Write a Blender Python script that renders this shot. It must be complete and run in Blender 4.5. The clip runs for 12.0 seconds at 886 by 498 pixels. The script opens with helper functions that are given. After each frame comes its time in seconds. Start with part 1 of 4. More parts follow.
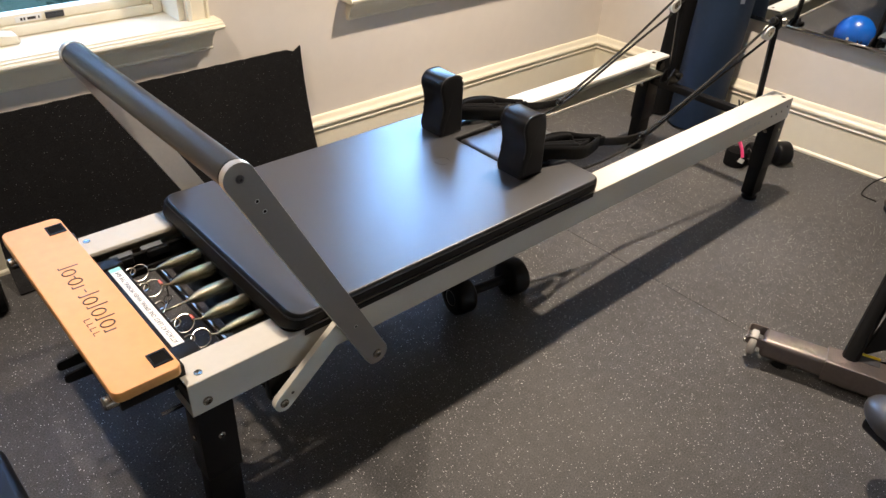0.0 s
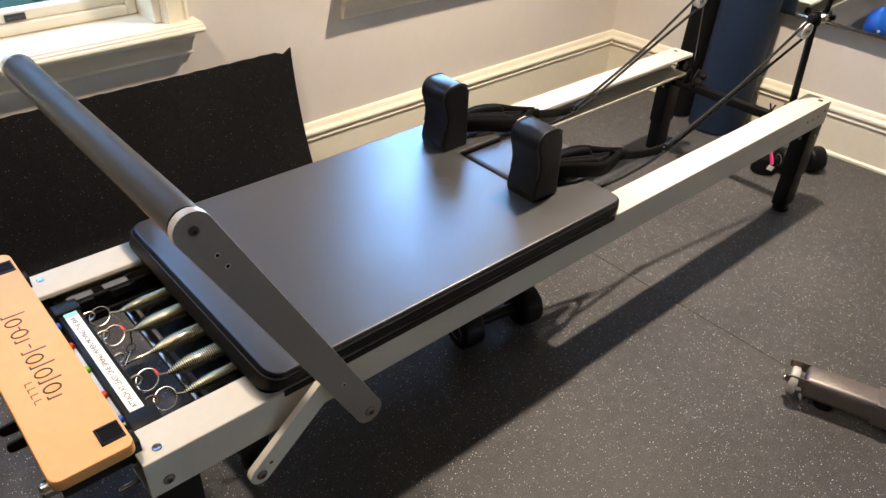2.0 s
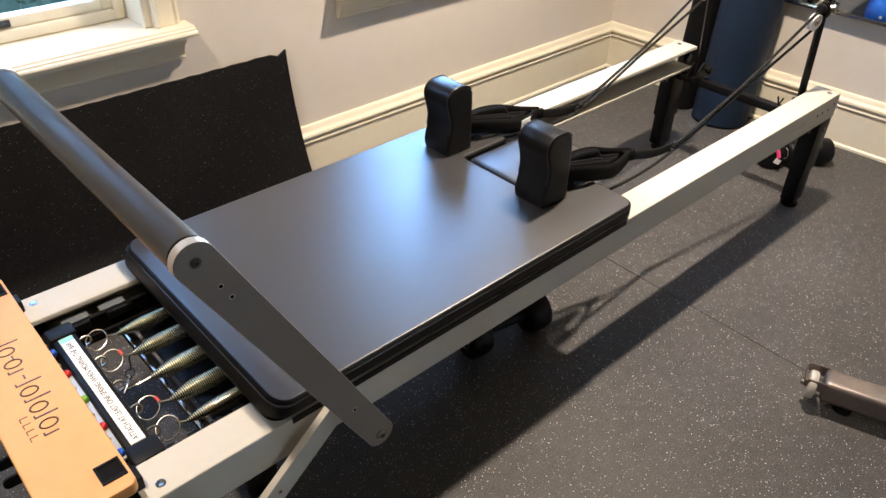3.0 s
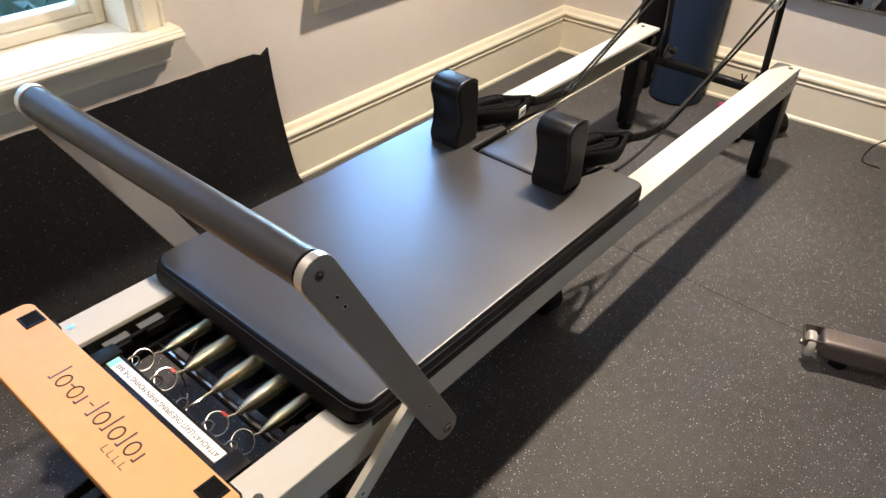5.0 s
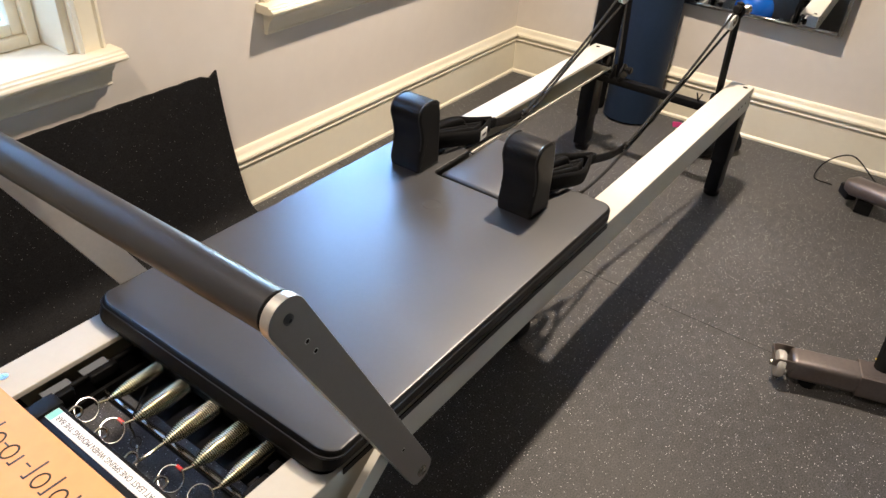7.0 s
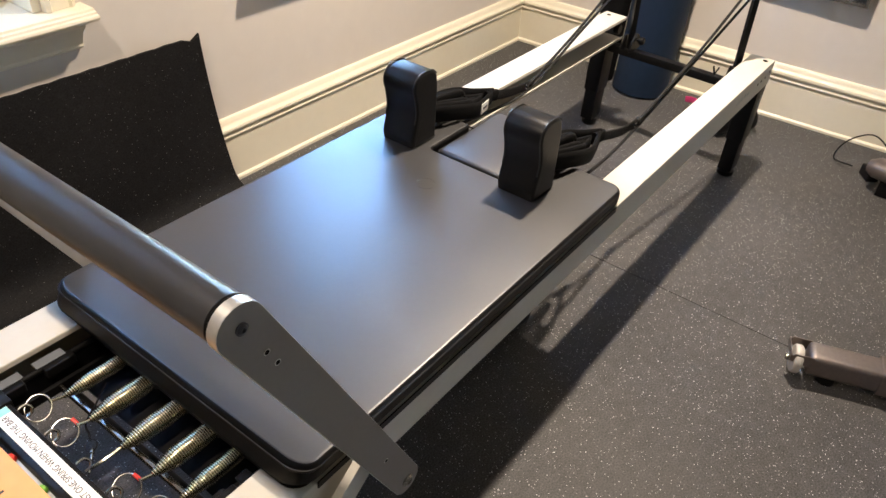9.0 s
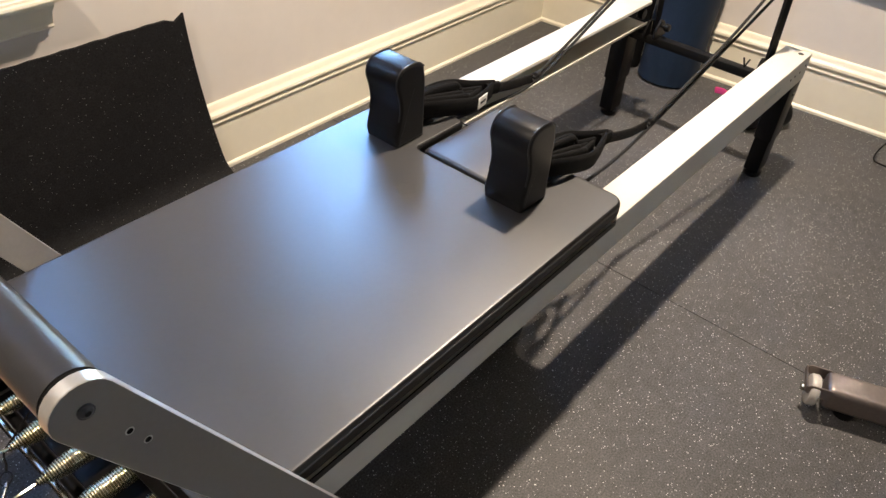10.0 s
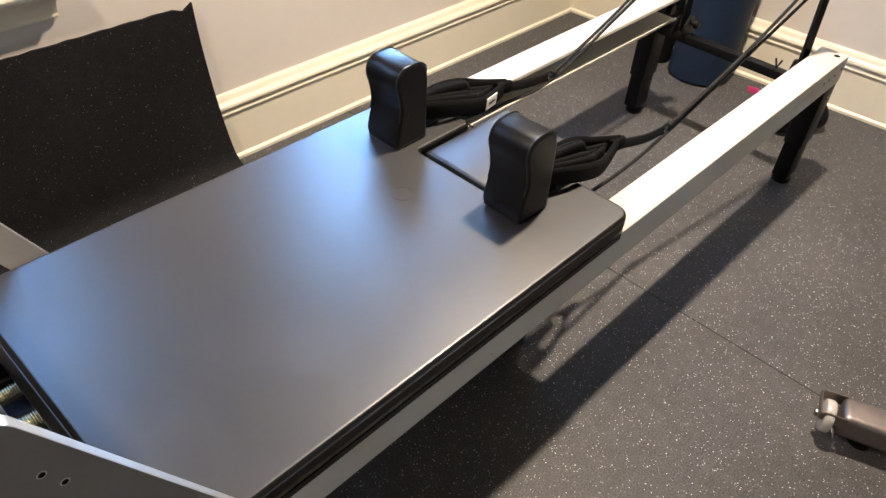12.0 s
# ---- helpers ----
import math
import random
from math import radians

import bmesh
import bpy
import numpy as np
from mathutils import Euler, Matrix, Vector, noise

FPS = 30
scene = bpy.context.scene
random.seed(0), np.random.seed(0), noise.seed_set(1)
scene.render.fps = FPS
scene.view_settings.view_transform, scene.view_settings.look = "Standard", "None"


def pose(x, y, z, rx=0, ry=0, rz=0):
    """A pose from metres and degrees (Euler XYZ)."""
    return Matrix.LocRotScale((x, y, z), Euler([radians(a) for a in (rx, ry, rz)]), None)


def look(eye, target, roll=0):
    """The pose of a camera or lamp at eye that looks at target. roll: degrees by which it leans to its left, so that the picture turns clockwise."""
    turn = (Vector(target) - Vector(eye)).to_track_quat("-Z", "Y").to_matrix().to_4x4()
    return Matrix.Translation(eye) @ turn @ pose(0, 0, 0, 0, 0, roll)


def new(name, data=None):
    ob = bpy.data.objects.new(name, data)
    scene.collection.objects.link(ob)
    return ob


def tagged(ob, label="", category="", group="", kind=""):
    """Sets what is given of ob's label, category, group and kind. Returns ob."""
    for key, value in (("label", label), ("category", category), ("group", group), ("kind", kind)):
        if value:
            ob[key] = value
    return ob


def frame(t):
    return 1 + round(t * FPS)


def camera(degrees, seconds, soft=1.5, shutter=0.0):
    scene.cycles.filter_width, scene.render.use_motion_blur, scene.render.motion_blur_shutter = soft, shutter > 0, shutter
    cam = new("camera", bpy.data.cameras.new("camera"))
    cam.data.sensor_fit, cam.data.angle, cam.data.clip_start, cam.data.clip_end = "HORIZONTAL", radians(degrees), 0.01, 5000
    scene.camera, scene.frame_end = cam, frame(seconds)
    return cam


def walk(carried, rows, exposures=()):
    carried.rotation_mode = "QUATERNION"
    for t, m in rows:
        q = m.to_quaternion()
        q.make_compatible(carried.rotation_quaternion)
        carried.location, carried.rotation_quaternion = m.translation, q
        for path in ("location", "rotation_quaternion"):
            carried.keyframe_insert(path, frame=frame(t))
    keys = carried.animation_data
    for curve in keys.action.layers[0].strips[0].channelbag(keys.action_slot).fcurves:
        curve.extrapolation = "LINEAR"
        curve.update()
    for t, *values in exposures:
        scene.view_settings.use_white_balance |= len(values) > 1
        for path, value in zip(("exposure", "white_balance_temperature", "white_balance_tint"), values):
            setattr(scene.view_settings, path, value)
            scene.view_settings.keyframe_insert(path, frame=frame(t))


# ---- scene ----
cam = camera(61.6, 12.0)
PATH = [
    (0, (0.065, 0.135, 1.48), (1.199, 1.339, 0.356), 3.1),
    (0.5, (0.074, 0.163, 1.464), (1.209, 1.363, 0.336), 3.0),
    (1, (0.101, 0.191, 1.454), (1.23, 1.389, 0.319), 2.9),
    (1.5, (0.176, 0.254, 1.443), (1.296, 1.454, 0.302), 2.8),
    (2, (0.239, 0.312, 1.439), (1.348, 1.517, 0.29), 2.5),
    (2.5, (0.271, 0.349, 1.436), (1.375, 1.55, 0.279), 2.1),
    (3, (0.268, 0.39, 1.442), (1.377, 1.573, 0.272), 1.6),
    (3.2, (0.258, 0.407, 1.445), (1.367, 1.591, 0.275), 1.1),
    (4.8, (0.095, 0.573, 1.463), (1.322, 1.589, 0.255), 2.5),
    (5, (0.081, 0.57, 1.467), (1.324, 1.58, 0.269), 2.3),
    (5.5, (0.071, 0.597, 1.465), (1.353, 1.576, 0.282), 2.8),
    (6, (0.091, 0.616, 1.46), (1.412, 1.568, 0.298), 3.3),
    (6.5, (0.105, 0.63, 1.449), (1.451, 1.564, 0.302), 3.6),
    (8.5, (0.179, 0.693, 1.386), (1.527, 1.587, 0.21), 4.5),
    (9, (0.233, 0.707, 1.376), (1.546, 1.607, 0.166), 4.6),
    (9.5, (0.347, 0.727, 1.361), (1.614, 1.645, 0.117), 4.6),
    (10, (0.435, 0.716, 1.364), (1.654, 1.657, 0.088), 4.6),
    (10.5, (0.476, 0.699, 1.368), (1.656, 1.661, 0.072), 4.6),
    (11, (0.519, 0.687, 1.365), (1.673, 1.665, 0.057), 4.5),
    (11.5, (0.551, 0.7, 1.364), (1.689, 1.689, 0.051), 4.4),
    (12, (0.546, 0.705, 1.374), (1.678, 1.697, 0.057), 4.2),
]
walk(cam, [(t, look(eye, target, roll)) for t, eye, target, roll in PATH], exposures=[(0.0, 5.72), (6.5, 5.68), (12.0, 5.84)])

# ---- light ----
world = bpy.data.worlds.new("sky")
scene.world = world
world.use_nodes = True
wn, wl = world.node_tree.nodes, world.node_tree.links
sky = wn.new("ShaderNodeTexSky")
sky.sky_type, sky.sun_disc = "NISHITA", False
sky.sun_elevation, sky.sun_rotation = radians(45), radians(165)
sky.dust_density, sky.ozone_density = 0.2, 6.0
wl.new(sky.outputs[0], wn["Background"].inputs[0])
wn["Background"].inputs[1].default_value = 0.115

CEIL = 2.42
# first two placed from the shadows; rear two are unseen, added as fill
DOWNLIGHTS = [(2.22, 1.48, 1.0), (0.12, 1.45, 0.44), (2.22, -3.0, 0.80), (0.12, -3.0, 0.70)]
for x, y, watts in DOWNLIGHTS:
    lamp = bpy.data.lights.new("downlight", "AREA")
    lamp.shape, lamp.size, lamp.energy, lamp.color = "DISK", 0.09, watts, (1.0, 0.83, 0.67)
    lamp.spread = radians(125)
    new("downlight", lamp).matrix_world = pose(x, y, CEIL - 0.012)


# ---- materials ----
def material(name, base, rough=0.5, metal=0.0, vary=0.12, scale=6.0, bump=0.0, bump_scale=200.0, spec=0.5):
    """A surface with colour variation at two scales and a fine relief."""
    m = bpy.data.materials.new(name)
    m.use_nodes = True
    n, l = m.node_tree.nodes, m.node_tree.links
    b = n["Principled BSDF"]
    b.inputs["Roughness"].default_value, b.inputs["Metallic"].default_value = rough, metal
    b.inputs["Specular IOR Level"].default_value = spec
    co = n.new("ShaderNodeTexCoord")
    big, fine = n.new("ShaderNodeTexNoise"), n.new("ShaderNodeTexNoise")
    big.inputs["Scale"].default_value, big.inputs["Detail"].default_value = scale, 4
    fine.inputs["Scale"].default_value, fine.inputs["Detail"].default_value = scale * 14, 3
    mixf = n.new("ShaderNodeMath")
    mixf.operation = "ADD"
    for t in (big, fine):
        l.new(co.outputs["Object"], t.inputs["Vector"])
    l.new(big.outputs["Fac"], mixf.inputs[0])
    l.new(fine.outputs["Fac"], mixf.inputs[1])
    ramp = n.new("ShaderNodeMapRange")
    ramp.inputs["From Min"].default_value, ramp.inputs["From Max"].default_value = 0.6, 1.4
    ramp.inputs["To Min"].default_value, ramp.inputs["To Max"].default_value = 1 - vary, 1 + vary
    l.new(mixf.outputs[0], ramp.inputs["Value"])
    mul = n.new("ShaderNodeVectorMath")
    mul.operation = "SCALE"
    mul.inputs[0].default_value = base
    l.new(ramp.outputs[0], mul.inputs["Scale"])
    l.new(mul.outputs[0], b.inputs["Base Color"])
    rr = n.new("ShaderNodeMapRange")
    rr.inputs["From Min"].default_value, rr.inputs["From Max"].default_value = 0.3, 0.7
    rr.inputs["To Min"].default_value, rr.inputs["To Max"].default_value = rough * 0.92, min(1, rough * 1.08)
    l.new(big.outputs["Fac"], rr.inputs["Value"])
    l.new(rr.outputs[0], b.inputs["Roughness"])
    if bump:
        tx, bp = n.new("ShaderNodeTexNoise"), n.new("ShaderNodeBump")
        tx.inputs["Scale"].default_value, tx.inputs["Detail"].default_value = bump_scale, 3
        bp.inputs["Strength"].default_value, bp.inputs["Distance"].default_value = bump, 0.002
        l.new(co.outputs["Object"], tx.inputs["Vector"])
        l.new(tx.outputs["Fac"], bp.inputs["Height"])
        l.new(bp.outputs[0], b.inputs["Normal"])
    return m


def rubber(name, base, fleck, amount, rough, scuff, spec=0.4):
    """Recycled rubber: dark granules with pale flecks of two sizes, scuffed in broad clouds."""
    m = material(name, base, rough, 0, 0.25, 2.2, 0.2, 420, spec)
    n, l = m.node_tree.nodes, m.node_tree.links
    b = n["Principled BSDF"]
    base_socket = b.inputs["Base Color"].links[0].from_socket
    co = n.new("ShaderNodeTexCoord")
    grain, tint = n.new("ShaderNodeTexNoise"), n.new("ShaderNodeMapRange")
    grain.inputs["Scale"].default_value, grain.inputs["Detail"].default_value = 260, 4
    l.new(co.outputs["Object"], grain.inputs["Vector"])
    tint.inputs["From Min"].default_value, tint.inputs["From Max"].default_value = 0.3, 0.7
    tint.inputs["To Min"].default_value, tint.inputs["To Max"].default_value = 0.45, 1.55
    l.new(grain.outputs["Fac"], tint.inputs["Value"])
    gran = n.new("ShaderNodeVectorMath")
    gran.operation = "SCALE"
    l.new(base_socket, gran.inputs[0])
    l.new(tint.outputs[0], gran.inputs["Scale"])
    last = gran.outputs[0]
    for scale, size, share in ((210.0, 0.23, amount), (125.0, 0.17, amount)):
        v = n.new("ShaderNodeTexVoronoi")
        v.inputs["Scale"].default_value = scale
        l.new(co.outputs["Object"], v.inputs["Vector"])
        near = n.new("ShaderNodeMath")
        near.operation = "LESS_THAN"
        near.inputs[1].default_value = size
        l.new(v.outputs["Distance"], near.inputs[0])
        sep = n.new("ShaderNodeSeparateColor")
        l.new(v.outputs["Color"], sep.inputs[0])
        pick = n.new("ShaderNodeMath")
        pick.operation = "LESS_THAN"
        pick.inputs[1].default_value = share
        l.new(sep.outputs[0], pick.inputs[0])
        both = n.new("ShaderNodeMath")
        both.operation = "MULTIPLY"
        l.new(near.outputs[0], both.inputs[0])
        l.new(pick.outputs[0], both.inputs[1])
        tone = n.new("ShaderNodeMath")
        tone.operation = "MULTIPLY"
        l.new(both.outputs[0], tone.inputs[0])
        l.new(sep.outputs[1], tone.inputs[1])
        mix = n.new("ShaderNodeMix")
        mix.data_type = "RGBA"
        l.new(tone.outputs[0], mix.inputs["Factor"])
        l.new(last, mix.inputs["A"])
        mix.inputs["B"].default_value = (*fleck, 1)
        last = mix.outputs["Result"]
    dust = n.new("ShaderNodeTexNoise")
    dust.inputs["Scale"].default_value, dust.inputs["Detail"].default_value = 1.7, 7
    l.new(co.outputs["Object"], dust.inputs["Vector"])
    amt = n.new("ShaderNodeMapRange")
    amt.inputs["From Min"].default_value, amt.inputs["From Max"].default_value = 0.45, 0.75
    amt.inputs["To Max"].default_value = scuff
    l.new(dust.outputs["Fac"], amt.inputs["Value"])
    mix = n.new("ShaderNodeMix")
    mix.data_type = "RGBA"
    l.new(amt.outputs[0], mix.inputs["Factor"])
    l.new(last, mix.inputs["A"])
    mix.inputs["B"].default_value = (0.16, 0.15, 0.14, 1)
    l.new(mix.outputs["Result"], b.inputs["Base Color"])
    return m


FLOOR = rubber("speckled_rubber", (0.066, 0.0648, 0.0650), (0.78, 0.77, 0.76), 0.24, 0.55, 0.16, 0.22)
MAT = rubber("new_rubber", (0.010, 0.0098, 0.0105), (0.20, 0.195, 0.19), 0.08, 0.7, 0.03, 0.14)
WALL = material("wall_paint", (0.68, 0.63, 0.565), 0.62, 0, 0.03, 1.5, 0.10, 350)
TRIM = material("trim_paint", (0.79, 0.735, 0.585), 0.34, 0, 0.03, 2.0, 0.04, 60)
CEILING = material("ceiling_paint", (0.62, 0.60, 0.56), 0.8, 0, 0.03, 1.5, 0.1, 300)
COAT = material("white_powder_coat", (0.51, 0.488, 0.43), 0.55, 0, 0.03, 5.0, 0.06, 900, 0.2)
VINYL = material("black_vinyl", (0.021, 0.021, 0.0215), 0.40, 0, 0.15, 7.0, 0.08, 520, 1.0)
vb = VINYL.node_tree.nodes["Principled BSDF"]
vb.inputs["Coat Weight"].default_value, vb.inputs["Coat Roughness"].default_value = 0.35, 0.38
# darker, duller copy of the same vinyl; shade is put into its colour
VINYL_SHADED = material("shaded_black_vinyl", (0.004, 0.004, 0.0044), 0.40, 0, 0.15, 9.0, 0.12, 420, 0.26)
VINYL_TRIM = material("black_vinyl_piping", (0.010, 0.010, 0.011), 0.42, 0, 0.15, 7.0, 0.1, 500)
BLACK = material("black_powder_coat", (0.004, 0.004, 0.0043), 0.45, 0, 0.2, 8.0, 0.08, 800, 0.18)
PLASTIC = material("black_plastic", (0.0045, 0.0045, 0.005), 0.45, 0, 0.2, 8.0, 0.05, 600, 0.18)
BOARD = material("tan_laminate", (0.68, 0.34, 0.13), 0.55, 0, 0.06, 3.0, 0.05, 300)
BOARD_EDGE = material("tan_edge", (0.62, 0.29, 0.09), 0.45, 0, 0.10, 9.0, 0.08, 300)
INK = material("grey_ink", (0.035, 0.032, 0.036), 0.5)
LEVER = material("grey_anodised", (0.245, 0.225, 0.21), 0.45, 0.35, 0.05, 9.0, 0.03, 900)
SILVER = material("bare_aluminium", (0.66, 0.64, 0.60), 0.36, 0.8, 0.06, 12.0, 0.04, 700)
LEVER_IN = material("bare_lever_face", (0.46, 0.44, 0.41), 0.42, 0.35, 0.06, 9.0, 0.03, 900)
PLATE = material("pale_slide_plate", (0.16, 0.175, 0.20), 0.3, 0.2, 0.08, 20.0)
FOAM = material("grip_foam", (0.026, 0.026, 0.028), 0.36, 0, 0.10, 12.0, 0.10, 700, 0.35)
STEEL = material("spring_steel", (0.62, 0.60, 0.46), 0.17, 1.0, 0.12, 40.0)
BOLT = material("bolt_steel", (0.33, 0.315, 0.285), 0.22, 1.0, 0.15, 60.0)
FABRIC = material("black_neoprene", (0.004, 0.004, 0.0043), 0.85, 0, 0.3, 30.0, 0.3, 900, 0.12)
ROPE = material("black_cord", (0.008, 0.0075, 0.007), 0.65, 0, 0.4, 90.0, 0.5, 1200, 0.25)
LABEL = material("white_label", (0.80, 0.80, 0.76), 0.45, 0, 0.03, 20.0)
PRINT = material("label_print", (0.03, 0.03, 0.035), 0.5)
RED = material("red_bead", (0.55, 0.03, 0.02), 0.3)
BLUE = material("blue_bead", (0.02, 0.10, 0.50), 0.3)
GREEN = material("green_bead", (0.18, 0.42, 0.04), 0.3)
NAVY = material("navy_foam", (0.008, 0.018, 0.038), 0.62, 0, 0.12, 4.0, 0.15, 400, 0.25)
PINK = material("pink_plastic", (0.80, 0.06, 0.22), 0.4)
BALL = material("blue_ball_vinyl", (0.006, 0.095, 0.45), 0.26, 0, 0.08, 5.0)
BIKE = material("bike_paint", (0.20, 0.172, 0.16), 0.40, 0.85, 0.12, 8.0, 0.04, 600)
CLEAR = material("grey_wheel", (0.45, 0.43, 0.40), 0.25, 0, 0.1, 30.0)
YELLOW = material("yellow_sticker", (0.75, 0.55, 0.03), 0.45)
PEDAL = material("grey_pedal", (0.055, 0.055, 0.058), 0.40, 0.3, 0.1, 12.0, 0.05, 500)
CHROME = material("chrome_frame", (0.50, 0.49, 0.46), 0.12, 1.0, 0.05, 12.0)
MIRROR = material("mirror_silver", (0.86, 0.88, 0.87), 0.015, 1.0, 0.005, 2.0)
LAWN = material("lawn", (0.008, 0.035, 0.028), 0.8, 0, 0.5, 1.3, 0.4, 40)
HEDGE = material("leaf", (0.012, 0.035, 0.020), 0.6, 0, 0.4, 3.0)
TEAL = material("pool_cover", (0.008, 0.07, 0.075), 0.35, 0, 0.2, 3.0)
GLASS = bpy.data.materials.new("window_glass")
GLASS.use_nodes = True
gb = GLASS.node_tree.nodes["Principled BSDF"]
gb.inputs["Transmission Weight"].default_value, gb.inputs["Roughness"].default_value = 1.0, 0.0
gb.inputs["IOR"].default_value, gb.inputs["Base Color"].default_value = 1.45, (0.94, 0.98, 0.97, 1)
LENS = bpy.data.materials.new("lamp_lens")
LENS.use_nodes = True
lb = LENS.node_tree.nodes["Principled BSDF"]
lb.inputs["Base Color"].default_value = (0.8, 0.8, 0.8, 1)
lb.inputs["Emission Color"].default_value, lb.inputs["Emission Strength"].default_value = (1, 0.82, 0.6, 1), 1.5


# ---- builders ----
ORIGIN = {}


def finish(ob, mats, smooth=38):
    for m in (mats if isinstance(mats, (list, tuple)) else [mats]):
        ob.data.materials.append(m)
    ob.data.polygons.foreach_set("use_smooth", [True] * len(ob.data.polygons))
    ob.data.set_sharp_from_angle(angle=radians(smooth))


def mesh_of(name, bm, at=(0, 0, 0)):
    bmesh.ops.recalc_face_normals(bm, faces=bm.faces)
    bmesh.ops.translate(bm, verts=bm.verts, vec=-Vector(at))
    me = bpy.data.meshes.new(name)
    bm.to_mesh(me)
    bm.free()
    return me


def thing(name, at, label, category, group="", kind=""):
    """An empty at the thing's base that carries its parts."""
    ob = new(name)
    ob.location = at
    ob.empty_display_size = 0.05
    ORIGIN[ob.name] = Vector(at)
    return tagged(ob, label, category, group, kind)


def single(name, bm, mats, label, category, at=(0, 0, 0), group="", kind="", smooth=38):
    """A thing of one mesh."""
    ob = new(name, mesh_of(name, bm, at))
    ob.location = at
    ORIGIN[ob.name] = Vector(at)
    finish(ob, mats, smooth)
    return tagged(ob, label, category, group, kind)


def part(name, bm, mats, parent, label="", smooth=38):
    """One mesh under a thing or under a part; built in world metres."""
    at = ORIGIN[parent.name]
    ob = new(name, mesh_of(name, bm, at))
    ob.parent = parent
    ORIGIN[ob.name] = at
    finish(ob, mats, smooth)
    return tagged(ob, label)


def box(x0, x1, y0, y1, z0, z1, bevel=0.0, seg=2, bm=None):
    b = bmesh.new()
    bmesh.ops.create_cube(b, size=1)
    bmesh.ops.scale(b, vec=(x1 - x0, y1 - y0, z1 - z0), verts=b.verts)
    bmesh.ops.translate(b, vec=((x0 + x1) / 2, (y0 + y1) / 2, (z0 + z1) / 2), verts=b.verts)
    if bevel:
        bmesh.ops.bevel(b, geom=list(b.edges), offset=bevel, segments=seg, affect="EDGES", profile=0.5)
    return join(bm, b)


def join(bm, b):
    if bm is None:
        return b
    me = bpy.data.meshes.new("join")
    b.to_mesh(me)
    b.free()
    bm.from_mesh(me)
    bpy.data.meshes.remove(me)
    return bm


def moved(b, m):
    bmesh.ops.transform(b, matrix=m, verts=b.verts)
    return b


def rounded(pts, r, seg=5):
    """The outline of a polygon (2D) with corners rounded by r (one value, or one for each corner)."""
    out, n = [], len(pts)
    for i in range(n):
        p, a, c = Vector(pts[i]), Vector(pts[i - 1]), Vector(pts[(i + 1) % n])
        rr = r[i] if isinstance(r, (list, tuple)) else r
        if rr <= 0:
            out.append(p)
            continue
        u, v = (a - p).normalized(), (c - p).normalized()
        half = math.acos(max(-1, min(1, u.dot(v)))) / 2
        d = rr / math.tan(half)
        o = p + (u + v).normalized() * rr / math.sin(half)
        s, e = p + u * d - o, p + v * d - o
        turn = math.atan2(s.x * e.y - s.y * e.x, s.dot(e))
        for k in range(seg + 1):
            t = turn * k / seg
            out.append(o + Vector((s.x * math.cos(t) - s.y * math.sin(t), s.x * math.sin(t) + s.y * math.cos(t))))
    return out


AXES = {"x": (1, 2, 0), "y": (0, 2, 1), "z": (0, 1, 2)}


def prism(outline, axis, a, b, bevel=0.0, seg=2, bm=None):
    """A 2D outline pushed along an axis from a to b. Outline in (y, z), (x, z) or (x, y)."""
    m = bmesh.new()
    i, j, k = AXES[axis]

    def v(p, h):
        c = [0, 0, 0]
        c[i], c[j], c[k] = p[0], p[1], h
        return m.verts.new(c)

    lo, hi = [v(p, a) for p in outline], [v(p, b) for p in outline]
    n = len(outline)
    caps = [m.faces.new(lo), m.faces.new(hi)]
    for q in range(n):
        m.faces.new((lo[q], lo[(q + 1) % n], hi[(q + 1) % n], hi[q]))
    bmesh.ops.recalc_face_normals(m, faces=m.faces)
    if bevel:
        rim = {e for f in caps for e in f.edges}
        bmesh.ops.bevel(m, geom=list(rim), offset=bevel, segments=seg, affect="EDGES", profile=0.5)
        big = [f for f in m.faces if len(f.verts) >= n]
        bmesh.ops.inset_individual(m, faces=big, thickness=min(0.0015, bevel * 0.4), depth=0)
    return join(bm, m)


def sweep(points, r, seg=8, bm=None, flat=1.0, cap=True):
    """A round or flattened bar along a line of points; r is one radius or one for each point."""
    m = bmesh.new()
    pts = [Vector(p) for p in points]
    n = len(pts)
    side = None
    rings = []
    for i, p in enumerate(pts):
        d = (pts[min(i + 1, n - 1)] - pts[max(i - 1, 0)]).normalized()
        if side is None:
            side = d.cross(Vector((0, 0, 1)) if abs(d.z) < 0.9 else Vector((0, 1, 0))).normalized()
        else:
            side = (side - d * side.dot(d)).normalized()
        up = side.cross(d)
        rr = r[i] if isinstance(r, (list, tuple)) else r
        rings.append([m.verts.new(p + side * rr * flat * math.cos(2 * math.pi * k / seg) + up * rr * math.sin(2 * math.pi * k / seg)) for k in range(seg)])
    for a, b in zip(rings, rings[1:]):
        for k in range(seg):
            m.faces.new((a[k], a[(k + 1) % seg], b[(k + 1) % seg], b[k]))
    if cap:
        m.faces.new(rings[0])
        m.faces.new(rings[-1])
    return join(bm, m)


def spline(points, n=10):
    """A smooth line through the points."""
    p = [Vector(q) for q in points]
    p = [2 * p[0] - p[1]] + p + [2 * p[-1] - p[-2]]
    out = []
    for i in range(1, len(p) - 2):
        for k in range(n):
            t = k / n
            out.append(0.5 * (2 * p[i] + (p[i + 1] - p[i - 1]) * t + (2 * p[i - 1] - 5 * p[i] + 4 * p[i + 1] - p[i + 2]) * t * t
                              + (3 * p[i] - p[i - 1] - 3 * p[i + 1] + p[i + 2]) * t ** 3))
    return out + [p[-2]]


